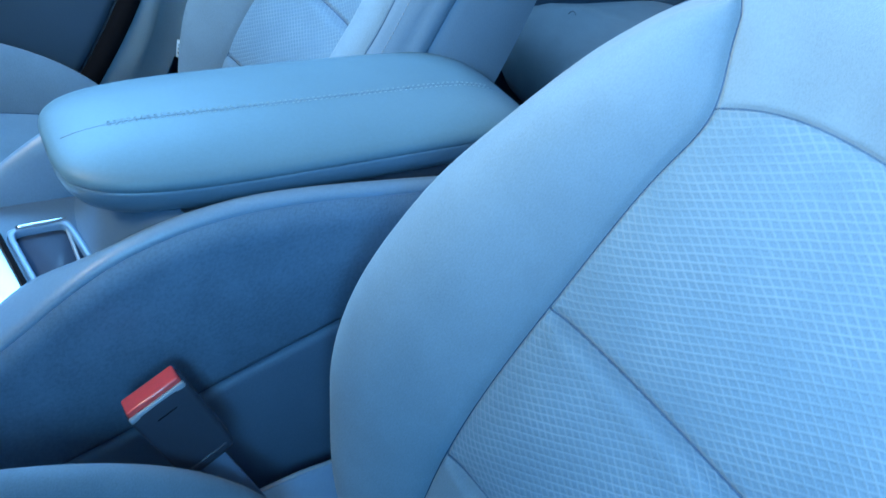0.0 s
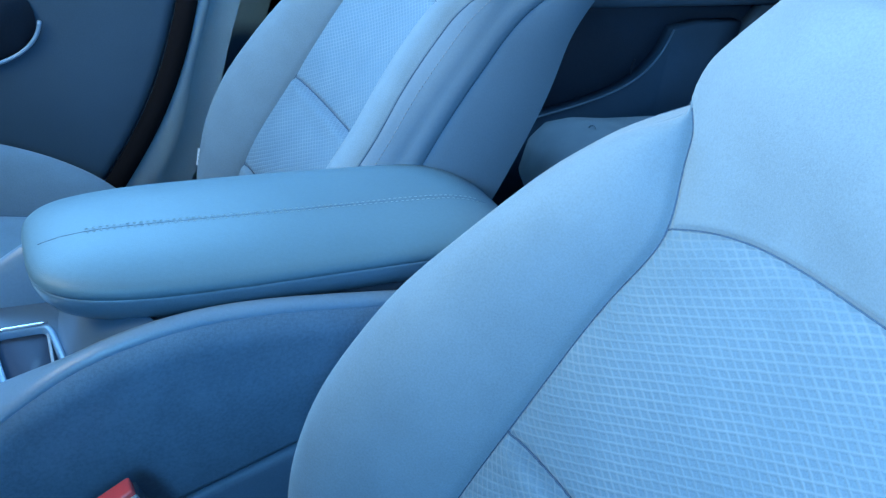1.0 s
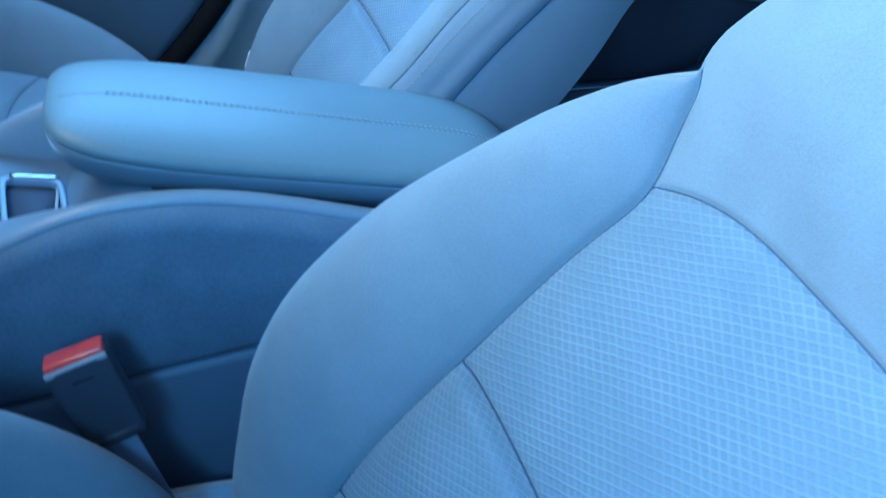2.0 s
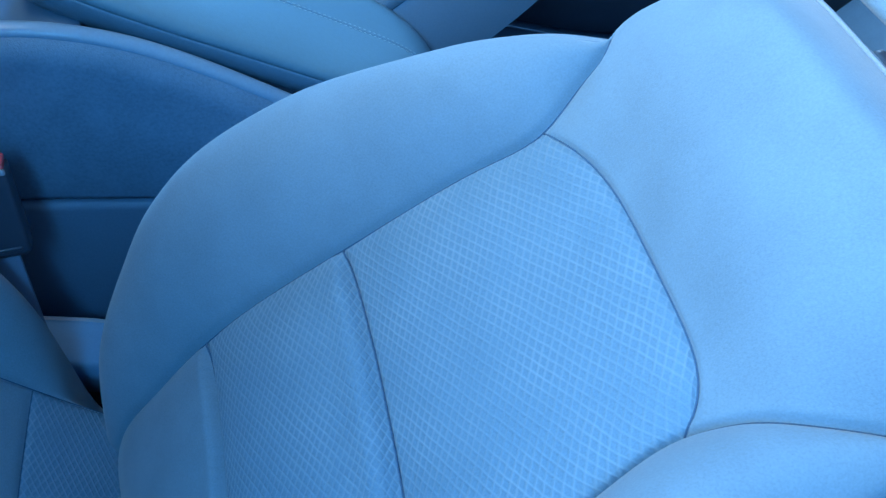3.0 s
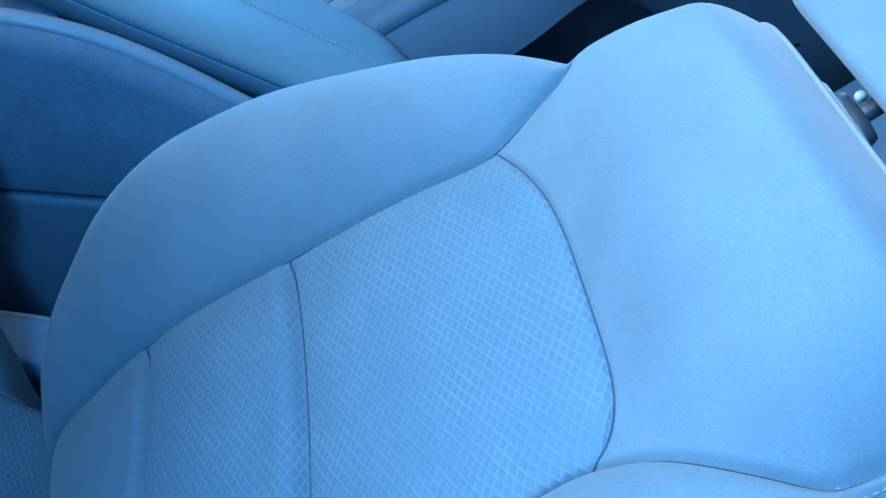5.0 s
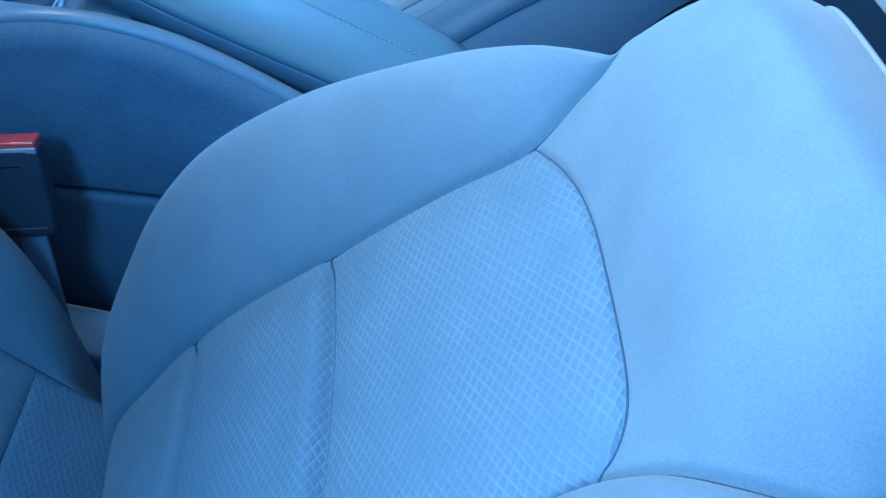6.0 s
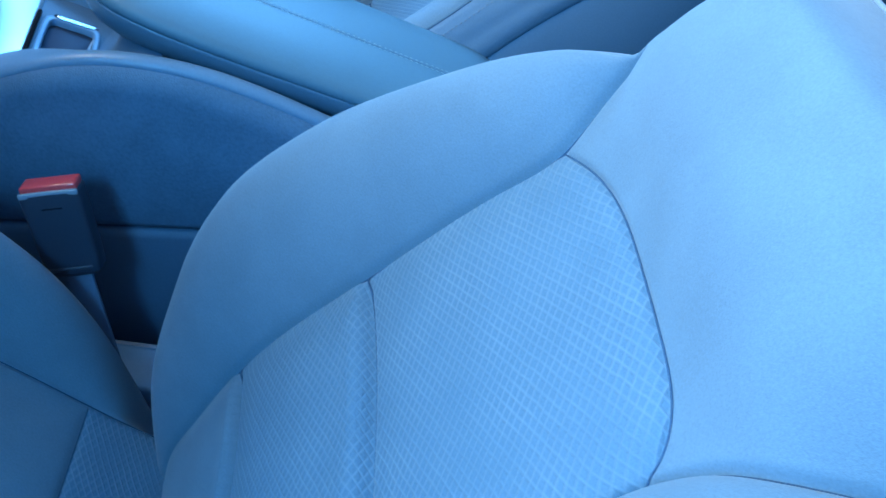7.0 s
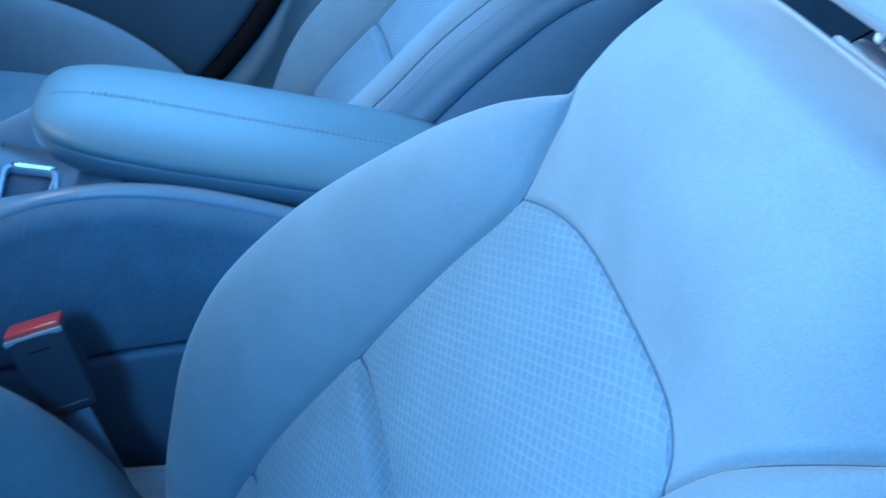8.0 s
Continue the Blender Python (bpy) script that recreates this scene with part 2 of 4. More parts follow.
def bez(p0, p1, p2, p3, t):
    q = 1 - t
    return tuple(q ** 3 * a + 3 * q * q * t * b + 3 * q * t * t * c + t ** 3 * d for a, b, c, d in zip(p0, p1, p2, p3))


def dip(dist, deep=0.0035, near=0.0022, wide=0.016):
    """How far a sewn edge sinks, by the distance from its seam."""
    return deep * (0.62 * math.exp(-(dist / near) ** 2) + 0.38 * math.exp(-(dist / wide) ** 2))


# ------------------------------------------------------------------ front seats
RECLINE = radians(20)
BACK_O = Vector((0, 0.03, 0.30))
BACK_S = Vector((0, -math.sin(RECLINE), math.cos(RECLINE)))
BACK_N = Vector((0, math.cos(RECLINE), math.sin(RECLINE)))


def back_point(x, s, d):
    return BACK_O + Vector((x, 0, 0)) + s * BACK_S + d * BACK_N


# across the back: half width of the centre, depth of its seam and middle, the bolster's shoulder line
seam_x = spline([-0.06, 0.0, 0.055, 0.115, 0.205, 0.30, 0.36, 0.438, 0.483, 0.505, 0.525, 0.545, 0.555, 0.57, 0.60, 0.63, 0.68],
                [0.150, 0.156, 0.156, 0.155, 0.152, 0.1445, 0.137, 0.124, 0.117, 0.124, 0.132, 0.140, 0.147, 0.155, 0.158, 0.148, 0.132])
seam_d = spline([-0.06, 0.0, 0.055, 0.115, 0.205, 0.30, 0.36, 0.438, 0.483, 0.505, 0.525, 0.545, 0.555, 0.57, 0.60, 0.63, 0.68],
                [-0.030, 0.000, 0.010, 0.019, 0.022, 0.016, 0.014, 0.011, 0.010, 0.010, 0.010, 0.009, 0.007, 0.002, -0.009, -0.02, -0.030])
mid_d = spline([-0.06, 0.0, 0.06, 0.116, 0.20, 0.303, 0.40, 0.48, 0.515, 0.55, 0.59, 0.63, 0.68],
               [-0.05, -0.016, 0.000, 0.009, 0.011, 0.006, -0.001, -0.002, 0.002, 0.018, 0.030, 0.033, 0.026])
bol_x = spline([-0.06, -0.03, 0.0, 0.04, 0.08, 0.12, 0.15, 0.20, 0.25, 0.30, 0.35, 0.40, 0.45, 0.48, 0.50, 0.525, 0.545, 0.56, 0.58, 0.60, 0.63, 0.68],
               [0.176, 0.190, 0.205, 0.222, 0.234, 0.243, 0.249, 0.252, 0.249, 0.244, 0.236, 0.218, 0.199, 0.187, 0.177, 0.162, 0.15, 0.153, 0.159, 0.161, 0.15, 0.134])
bol_d = spline([-0.06, -0.03, 0.0, 0.04, 0.08, 0.12, 0.15, 0.20, 0.25, 0.30, 0.35, 0.40, 0.45, 0.48, 0.50, 0.525, 0.545, 0.56, 0.58, 0.60, 0.63, 0.68],
               [-0.035, -0.010, 0.015, 0.042, 0.060, 0.074, 0.084, 0.094, 0.097, 0.091, 0.081, 0.070, 0.056, 0.046, 0.038, 0.026, 0.008, -0.012, -0.022, -0.029, -0.036, -0.042])
side_x = spline([-0.06, 0.0, 0.10, 0.20, 0.30, 0.40, 0.50, 0.55, 0.60, 0.68],
                [0.208, 0.234, 0.266, 0.275, 0.267, 0.243, 0.206, 0.182, 0.172, 0.156])
# on the door side the seam of the shoulder flares out further
out_seam_x = spline([-0.06, 0.0, 0.055, 0.115, 0.205, 0.30, 0.36, 0.438, 0.483, 0.505, 0.516, 0.5435, 0.561, 0.577, 0.587, 0.60, 0.62, 0.68],
                    [0.150, 0.156, 0.156, 0.155, 0.152, 0.1445, 0.137, 0.123, 0.1175, 0.1225, 0.1267, 0.143, 0.154, 0.1625, 0.1615, 0.159, 0.155, 0.142])
out_seam_d = spline([-0.06, 0.0, 0.055, 0.115, 0.205, 0.30, 0.36, 0.438, 0.483, 0.513, 0.54, 0.56, 0.58, 0.60, 0.68],
                    [-0.030, 0.000, 0.010, 0.019, 0.022, 0.016, 0.014, 0.009, 0.006, 0.007, 0.006, -0.003, -0.013, -0.022, -0.027])
out_bol_x = spline([-0.06, 0.0, 0.04, 0.08, 0.15, 0.20, 0.25, 0.30, 0.35, 0.40, 0.45, 0.48, 0.50, 0.525, 0.55, 0.575, 0.60, 0.62, 0.68],
                   [0.188, 0.213, 0.229, 0.240, 0.254, 0.256, 0.252, 0.248, 0.240, 0.222, 0.202, 0.190, 0.182, 0.176, 0.174, 0.174, 0.168, 0.163, 0.150])
out_bol_d = spline([-0.06, 0.0, 0.04, 0.08, 0.15, 0.20, 0.25, 0.30, 0.35, 0.40, 0.45, 0.48, 0.50, 0.525, 0.55, 0.575, 0.60, 0.62, 0.68],
                   [-0.035, 0.015, 0.042, 0.060, 0.084, 0.094, 0.097, 0.091, 0.081, 0.070, 0.054, 0.042, 0.033, 0.019, 0.003, -0.015, -0.034, -0.040, -0.044])
LOW_SEAM, MID_SEAM, TOP_SEAM, BACK_TOP = 0.143, 0.3015, 0.483, 0.663


def insert_top(x):
    return 0.508 - (0.508 - TOP_SEAM) * min(abs(x) / 0.124, 1.0) ** (3.0 if x > 0 else 6.5)


def top_drop(x, sig):
    return 0.011 * min(abs(x) / 0.14, 1.2) ** 7 * ((sig - 0.57) / 0.095) ** 1.5 if sig > 0.57 else 0.0


def sewn(sig):
    """1 where the side seam is sewn, fading to 0 where the shoulder cloth wraps round the edge."""
    return min(1.0, max(0.0, (0.560 - sig) / 0.020))


# rows up the back: the nominal height and the panel to which each belongs
ROWS_LOW = [-0.06 + (LOW_SEAM + 0.06) * e for e in ease(34)]
ROWS_MID = [LOW_SEAM + (MID_SEAM - LOW_SEAM) * e for e in ease(40)]
ROWS_UP = [MID_SEAM + (TOP_SEAM - MID_SEAM) * e for e in ease(40)]
ROWS_SH = [TOP_SEAM + (BACK_TOP - TOP_SEAM) * e for e in ease(40)]


def centre_point(u, sig):
    """A point of the centre panels; u from -1 to 1 between the seams."""
    a = abs(u)
    edge_x, edge_d = (seam_x, seam_d) if u >= 0 else (out_seam_x, out_seam_d)
    x = edge_x(sig) * u
    s = sig
    if MID_SEAM < sig <= TOP_SEAM:
        k = (sig - MID_SEAM) / (TOP_SEAM - MID_SEAM)
        x = edge_x(MID_SEAM + k * (TOP_SEAM - MID_SEAM)) * u
        s = MID_SEAM + k * (insert_top(0.124 * u) - MID_SEAM)
    elif sig > TOP_SEAM:
        k = (sig - TOP_SEAM) / (BACK_TOP - TOP_SEAM)
        s = insert_top(0.124 * u) + k * (BACK_TOP - insert_top(0.124 * u))
        s -= top_drop(x, sig)
    d = mid_d(s) + (edge_d(sig) - mid_d(s)) * a ** (2.3 + 1.9 * min(1.0, max(0.0, (sig - 0.50) / 0.07)))
    half = edge_x(sig)
    d -= dip((1 - a) * half, 0.0075, 0.0028) * (sewn(sig) if u >= 0 else 1.0)
    if sig <= TOP_SEAM:
        for z in (LOW_SEAM, MID_SEAM):
            wide, deep = (0.006, 0.0115) if sig < z else (0.022, 0.0115)
            d -= dip(abs(sig - z), deep, 0.0034, wide) * (1 - a ** 14)
            if sig < z:
                d += (0.0034 * math.exp(-((z - sig - 0.010) / 0.012) ** 2) if z == MID_SEAM else 0.0026 * math.exp(-((z - sig - 0.006) / 0.006) ** 2)) * (1 - a ** 6)
                # the cloth puckers a little where it is gathered into the seam
                d += 0.0006 * math.sin(2 * math.pi * x / 0.0085 + 2.0 * math.sin(37 * x)) * math.exp(-((z - sig) / 0.0065) ** 2) * (1 - a ** 10)
        d -= dip(abs(s - insert_top(0.124 * u)), 0.006, 0.0022, 0.008) * (1 - a ** 14)
        for lo, hi, amp in ((-0.06, LOW_SEAM, 0.004), (LOW_SEAM, MID_SEAM, 0.006), (MID_SEAM, TOP_SEAM, 0.004)):
            if lo <= sig <= hi:
                d += amp * math.sin(math.pi * (sig - lo) / (hi - lo)) * (1 - a ** 4)
    else:
        d -= dip(abs(s - insert_top(0.124 * u)), 0.0065, 0.0022, 0.020) * (1 - a ** 14)
        edge = max(0.0, (sig - 0.628) / (BACK_TOP - 0.628))
        d -= (0.060 - 0.044 * a ** 3) * edge ** 2.2
    return (x, s, d)


OUTER = {"swell": 1.0, "edge": 0.60, "crease": 0.055, "fill": 0.0}           # how far the bolster on the +x side swells


def hump(sig):
    """How much deeper the back shell grows between its foot and its top."""
    return 0.19 * max(0.0, sig - 0.3) - 0.012


def bolster_point(t, sig, side=1):
    """Across a bolster: t 0 at the centre seam, 1 at the stitched edge round the corner, to 2 at the crease, to 3 at the back."""
    if side > 0:
        w, ds = seam_x(sig), seam_d(sig)
        xt, dt = w + (bol_x(sig) - w) * OUTER["swell"], ds + (bol_d(sig) - ds) * OUTER["swell"]
    else:
        w, ds, xt, dt = out_seam_x(sig), out_seam_d(sig), out_bol_x(sig), out_bol_d(sig)
    xo = side_x(sig) if side < 0 else xt + (side_x(sig) - bol_x(sig))
    s = sig - top_drop(xo, sig)
    edge = max(0.0, (sig - 0.628) / (BACK_TOP - 0.628))
    fall = 0.016 * edge ** 2.2
    g = xt - w
    kept = 0.60 if side > 0 else OUTER["edge"]      # where the stitched edge lies on the corner
    drop = 0.055 if side > 0 else OUTER["crease"]
    if t <= 0.7:
        k = t / 0.7
        x, d = bez((w, ds), (w + 0.30 * g, ds + 0.55 * (dt + 0.02 - ds)), (w + 0.66 * g, dt + 0.022 * min(1, g / 0.06)), (xt, dt), k)
        d -= dip(math.hypot(x - w, d - ds), 0.0075, 0.0028) * (sewn(sig) if side > 0 else 1.0)
    elif t <= 1.0:
        k = kept * (t - 0.7) / 0.3
        x, d = bez((xt, dt), (xt + 0.010, dt - 0.009), (xo, dt - 0.022), (xo, dt - 0.040), k)
        x -= dip((kept - k) * 0.045, 0.0018)
    elif t <= 1.5:
        k = kept + (1 - kept) * (t - 1.0) / 0.5
        x, d = bez((xt, dt), (xt + 0.010, dt - 0.009), (xo, dt - 0.022), (xo, dt - 0.040), k)
        x -= dip((k - kept) * 0.045, 0.0018)
    elif t <= 2.0:
        k = (t - 1.5) / 0.5
        d = (dt - 0.040) - k * min(drop, max(0.012, (dt - 0.040) + 0.105))
        x = xo + 0.003 * math.sin(math.pi * k) - dip((1 - k) * 0.06, 0.003)
    else:
        k = t - 2.0
        d0 = (dt - 0.040) - min(drop, max(0.012, (dt - 0.040) + 0.105))
        d = d0 + k * min(-0.118 - hump(sig) - d0, -0.012)
        x = xo - 0.016 * k ** 2 - dip(k * 0.06, 0.003)
    return (x, s, d - fall * (1 if t <= 1 else max(0, 2 - t)))


def back_sheet(rows, us, fn, side=1):
    """A panel of cloth; its weave follows the length of cloth up each column."""
    grid, uv = [], []
    for sig in rows:
        line, uvl = [], []
        for j, u in enumerate(us):
            x, s, d = fn(u, sig) if fn is centre_point else fn(u, sig, side)
            line.append(back_point(side * x, s, d))
            run = uv[-1][j][1] + (line[j] - grid[-1][j]).length if grid else rows[0] + 1.0
            uvl.append((side * x + 1.0, run))
        grid.append(line)
        uv.append(uvl)
    return sheet(grid, uv)


def build_backrest(seat):
    us = [2 * e - 1 for e in ease(170)]
    back = part("backrest", back_core(), SIDE_CLOTH, seat)
    part("insert_panel", back_sheet(ROWS_LOW, us, centre_point), FABRIC, back, "smooth cloth lower centre panel")
    part("insert_panel", back_sheet(ROWS_MID, us, centre_point), FABRIC_MESH, back, "diamond-weave cloth lumbar panel")
    part("insert_panel", back_sheet(ROWS_UP, us, centre_point), FABRIC_MESH, back, "diamond-weave cloth upper centre panel")
    part("shoulder_panel", back_sheet(ROWS_SH, us, centre_point), FABRIC, back, "smooth cloth shoulder panel")
    allrows = ROWS_LOW + ROWS_MID[1:] + ROWS_UP[1:] + ROWS_SH[1:]
    for side in (1, -1):
        part("bolster", back_sheet(allrows, ease(44), bolster_point, side), FABRIC, back, "smooth cloth side bolster")
        part("side_gusset", back_sheet(allrows, [1 + e for e in ease(24)], bolster_point, side), SIDE_CLOTH, back)
        part("side_rear_panel", back_sheet(allrows, [2 + e for e in ease(12)], bolster_point, side), SIDE_CLOTH, back)
        # a row of stitches behind the edge seam
        stitches = bmesh.new()
        sg = 0.08
        while sg < (0.42 if side > 0 else 0.60):
            a, b = [back_point(*[c * k for c, k in zip(bolster_point(1.2, q, side), (side, 1, 1))]) for q in (sg, sg + 0.0032)]
            one_stitch(stitches, a, b, Vector((side, 0.6, 0.2)), 0.0009)
            sg += 0.0055
        part("stitching", stitches, THREAD, back, "row of small stitches", smooth=False)
    # double-sewn edge of the shoulder on the door side
    part("edge_welt", tube([back_point(-x + 0.0016, q, d + 0.0012) for x, q, d in [bolster_point(0.0, 0.578 + 0.06 * k / 30, -1) for k in range(31)]], 0.0010, 8), THREAD, back, "pale folded edge of the shoulder cloth")
    stitches = bmesh.new()
    for k in range(12):
        a, b = [back_point(-x, q, d + 0.0004) for x, q, d in [bolster_point(0.45, 0.576 + 0.0055 * k + e, -1) for e in (0, 0.0040)]]
        one_stitch(stitches, a, b, Vector((-0.5, 0.8, 0.3)), 0.0008)
    part("stitching", stitches, THREAD, back, "row of small stitches", smooth=False)
    # sewn seams, sunk between the panels; a dark cord paints the crease's shadow
    def cord(pts, side=1, up=0.0003, r=0.00055):
        part("seam", tube([back_point(side * x, s, d + up) for x, s, d in pts], r, 6), SEAM_SHADE, back, "sewn seam drawn as a dark crease line")
    for side in (1, -1):
        cord([bolster_point(0.0, -0.03 + (0.583 if side > 0 else 0.64) * k / 120, side) for k in range(121)], side)
        for edge in (1.0, 2.0):
            cord([bolster_point(edge, 0.0 + 0.62 * k / 100, side) for k in range(101)], side)
    for sg in (LOW_SEAM, MID_SEAM, TOP_SEAM):
        cord([centre_point(-0.995 + 1.99 * k / 100, sg) for k in range(101)], 1, 0.0003 if sg == TOP_SEAM else 0.0012, 0.0006 if sg == TOP_SEAM else 0.0008)
    # welt along the top edge, in front of the hard back shell
    line = []
    for k in range(81):
        x, q, d = centre_point(-0.99 + 1.98 * k / 80, BACK_TOP)
        fade = max(0.0, abs(-0.99 + 1.98 * k / 80) - 0.80) / 0.19
        line.append(back_point(x, q + 0.0015 - 0.002 * fade, d - 0.001 - 0.005 * fade ** 2))
    part("welt", tube(line, 0.0017), THREAD, back, "pale piping along the top edge")
    return back


def one_stitch(bm, a, b, nrm, r=0.0006):
    """A short raised thread from a to b."""
    t = (b - a).normalized()
    n = nrm.normalized()
    w = t.cross(n).normalized()
    ring = []
    for p, k in ((a, 0.4), ((a + b) / 2, 1.0), (b, 0.4)):
        ring.append([bm.verts.new(p + r * k * (math.cos(q) * w + (0.3 + math.sin(q)) * n)) for q in (0, 1.57, 3.14, 4.71)])
    for i in range(2):
        for j in range(4):
            bm.faces.new((ring[i][j], ring[i][(j + 1) % 4], ring[i + 1][(j + 1) % 4], ring[i + 1][j]))


def back_core():
    """The hard back of the seat and its top, behind the cloth."""
    rings = []
    for d, shrink in ((-0.040, 0.040), (-0.055, 0.026), (-0.075, 0.020), (-0.118, 0.022), (-0.130, 0.04), (-0.136, 0.07)):
        ring = []
        outline = []
        for k in range(28):
            sg = -0.06 + 0.66 * k / 27
            outline.append((side_x(sg) - 0.004 - shrink, sg + (0.01 if k == 0 else 0)))
        for k in range(1, 14):
            a = math.pi / 2 * k / 13
            r = (side_x(0.60) - 0.004 - shrink)
            outline.append((r * max(0.0, math.cos(a)) ** 0.45, 0.60 + (BACK_TOP + 0.002 - shrink * 0.4 - 0.60) * math.sin(a) ** 0.8))
        pts = outline + [(-x, s) for x, s in reversed(outline[:-1])]
        for x, s in pts:
            ring.append(back_point(x, s, d - hump(s) * min(1.0, max(0.0, (-0.075 - d) / 0.043))))
        rings.append(ring)
    return loft(rings)


# cushion: heights along the middle, the seam and the bolster's crest, by the distance ahead of the back
cush_mid = spline([-0.02, 0.05, 0.12, 0.20, 0.30, 0.40, 0.48, 0.53, 0.56], [0.235, 0.256, 0.288, 0.326, 0.352, 0.362, 0.355, 0.325, 0.26])
cush_crest = spline([-0.02, 0.036, 0.068, 0.11, 0.163, 0.224, 0.283, 0.36, 0.44, 0.50, 0.54, 0.56],
                    [0.150, 0.205, 0.258, 0.330, 0.396, 0.443, 0.473, 0.498, 0.505, 0.490, 0.43, 0.33])
cush_seam_x = spline([-0.02, 0.05, 0.15, 0.30, 0.45, 0.56], [0.190, 0.190, 0.188, 0.186, 0.186, 0.186])
CUSH_SEAM, CUSH_FRONT = 0.108, 0.372


def cushion_centre(u, y):
    a = abs(u)
    w = cush_seam_x(y)
    bow = 0.040 * a ** 4 * max(0.0, 1 - abs(y - CUSH_FRONT) / 0.16)
    z = cush_mid(y - bow) + OUTER["fill"] + 0.018 * a ** 2.4 - dip((1 - a) * w, 0.004)
    for q in (CUSH_SEAM, CUSH_FRONT):
        z -= dip(abs(y - q), 0.007, 0.003, 0.014) * (1 - a ** 14)
    return Vector((u * w, y - bow, z))


def cushion_bolster(t, y, side):
    w = cush_seam_x(y)
    z0, zc = cush_mid(y) + OUTER["fill"] + 0.018, cush_crest(y)
    xo = 0.262 - 0.012 * (y / 0.56) ** 2
    if t <= 0.6:
        x, z = bez((w, z0), (w + 0.010, z0 + 0.5 * (zc - z0)), (xo - 0.046, zc + 0.003), (xo - 0.024, zc), t / 0.6)
        z -= dip(math.hypot(x - w, z - z0), 0.004)
    else:
        k = (t - 0.6) / 0.4
        x, z = bez((xo - 0.024, zc), (xo - 0.007, zc - 0.003), (xo, zc - 0.02), (xo, min(zc - 0.05, 0.22)), k)
    return Vector((side * x, y, z))


def build_cushion(seat):
    ys_a = [-0.02 + (CUSH_SEAM + 0.02) * e for e in ease(26)]
    ys_b = [CUSH_SEAM + (CUSH_FRONT - CUSH_SEAM) * e for e in ease(34)]
    ys_c = [CUSH_FRONT + (0.56 - CUSH_FRONT) * e for e in ease(34)]
    us = [2 * e - 1 for e in ease(60)]
    base = part("cushion_base", box((-0.245, 0.02, 0.13), (0.245, 0.52, 0.205), 0.03, 4), DARK, seat, "dark plastic seat base")
    for ys, cloth in ((ys_a, FABRIC_MESH), (ys_b, FABRIC), (ys_c, FABRIC)):
        grid = [[cushion_centre(u, y) for u in us] for y in ys]
        uv = [[(p.x + 1, p.y + 1) for p in r] for r in grid]
        part("cushion_panel", sheet(grid, uv), cloth, seat, "smooth cloth cushion panel" if cloth is FABRIC else "diamond-weave cloth cushion centre")
    # dark cords paint the shadow in the cushion's creases
    for q in (CUSH_SEAM, CUSH_FRONT):
        part("cushion_seam", tube([cushion_centre(-0.99 + 1.98 * k / 60, q) + Vector((0, 0, 0.0010)) for k in range(61)], 0.0005, 6), SEAM_SHADE, seat, "sewn seam drawn as a dark crease line")
    for side in (1, -1):
        part("cushion_seam", tube([cushion_bolster(0.0, 0.0 + 0.52 * k / 80, side) + Vector((0, 0, 0.0006)) for k in range(81)], 0.0005, 6), SEAM_SHADE, seat, "sewn seam drawn as a dark crease line")
        grid = [[cushion_bolster(t, y, side) for t in ease(40)] for y in ys_a + ys_b[1:] + ys_c[1:]]
        part("cushion_bolster", sheet(grid), FABRIC, seat, "smooth cloth cushion bolster")
    return base


def build_head_restraint(seat):
    """Soft block on two bright posts, in sleeves on top of the back."""
    hr = thing("head_restraint")
    hr.parent = seat
    rings = []
    c0 = back_point(0, 0.784, -0.068)
    for k in range(15):
        f = -1 + 2 * k / 14
        h = max(0.0, 1 - abs(f) ** 5) ** (1 / 5)
        ring = []
        for j in range(40):
            a = 2 * math.pi * j / 40
            ca, sa = math.cos(a), math.sin(a)
            x = 0.146 * math.copysign(abs(ca) ** 0.15, ca) * (0.93 + 0.07 * h)
            y = 0.108 * math.copysign(abs(sa) ** 0.15, sa) * (0.93 + 0.07 * h)
            if sa < 0:
                y += 0.045 * (1 - f) / 2
            ring.append(c0 + Vector((x, 0, 0)) + y * BACK_S + (0.048 * f - 0.016 * (abs(x) / 0.150) ** 2) * BACK_N)
        rings.append(ring)
    part("pad", loft(rings), FABRIC, hr, "smooth cloth head restraint pad")
    for side in (1, -1):
        x = 0.052 * side
        part("post", tube([back_point(x, s, -0.075) for s in (0.60, 0.64, 0.68, 0.72, 0.76)], 0.006, 14), BUCKLE, hr, "dark steel post")
        rings = []
        for s, r in ((0.655, 0.014), (0.672, 0.014), (0.676, 0.0125), (0.677, 0.008)):
            rings.append([back_point(x + r * 1.5 * math.cos(q), s, -0.075 + r * math.sin(q)) for q in (2 * math.pi * j / 20 for j in range(20))])
        rings_c = []
        for q, r in ((0.6655, 0.0150), (0.6690, 0.0155), (0.6705, 0.0140), (0.6706, 0.0100)):
            rings_c.append([back_point(x + side * 0.006 + r * 2.0 * math.cos(g), q, -0.075 + r * math.sin(g)) for g in (2 * math.pi * j / 24 for j in range(24))])
        part("collar", loft(rings_c), EDGE, hr, "pale plastic collar round the post")
        sleeve = part("sleeve", loft(rings), BUCKLE, hr, "dark plastic post sleeve")
        rings = []
        for k, r in ((0, 0.0036), (0.003, 0.0036), (0.0045, 0.0026)):
            rings.append([back_point(x + side * 0.0105 + side * k, 0.682 + r * math.cos(q), -0.075 + r * math.sin(q)) for q in (2 * math.pi * j / 12 for j in range(12))])
        part("release_button", loft(rings), LABEL, sleeve, "white release button")
    return hr


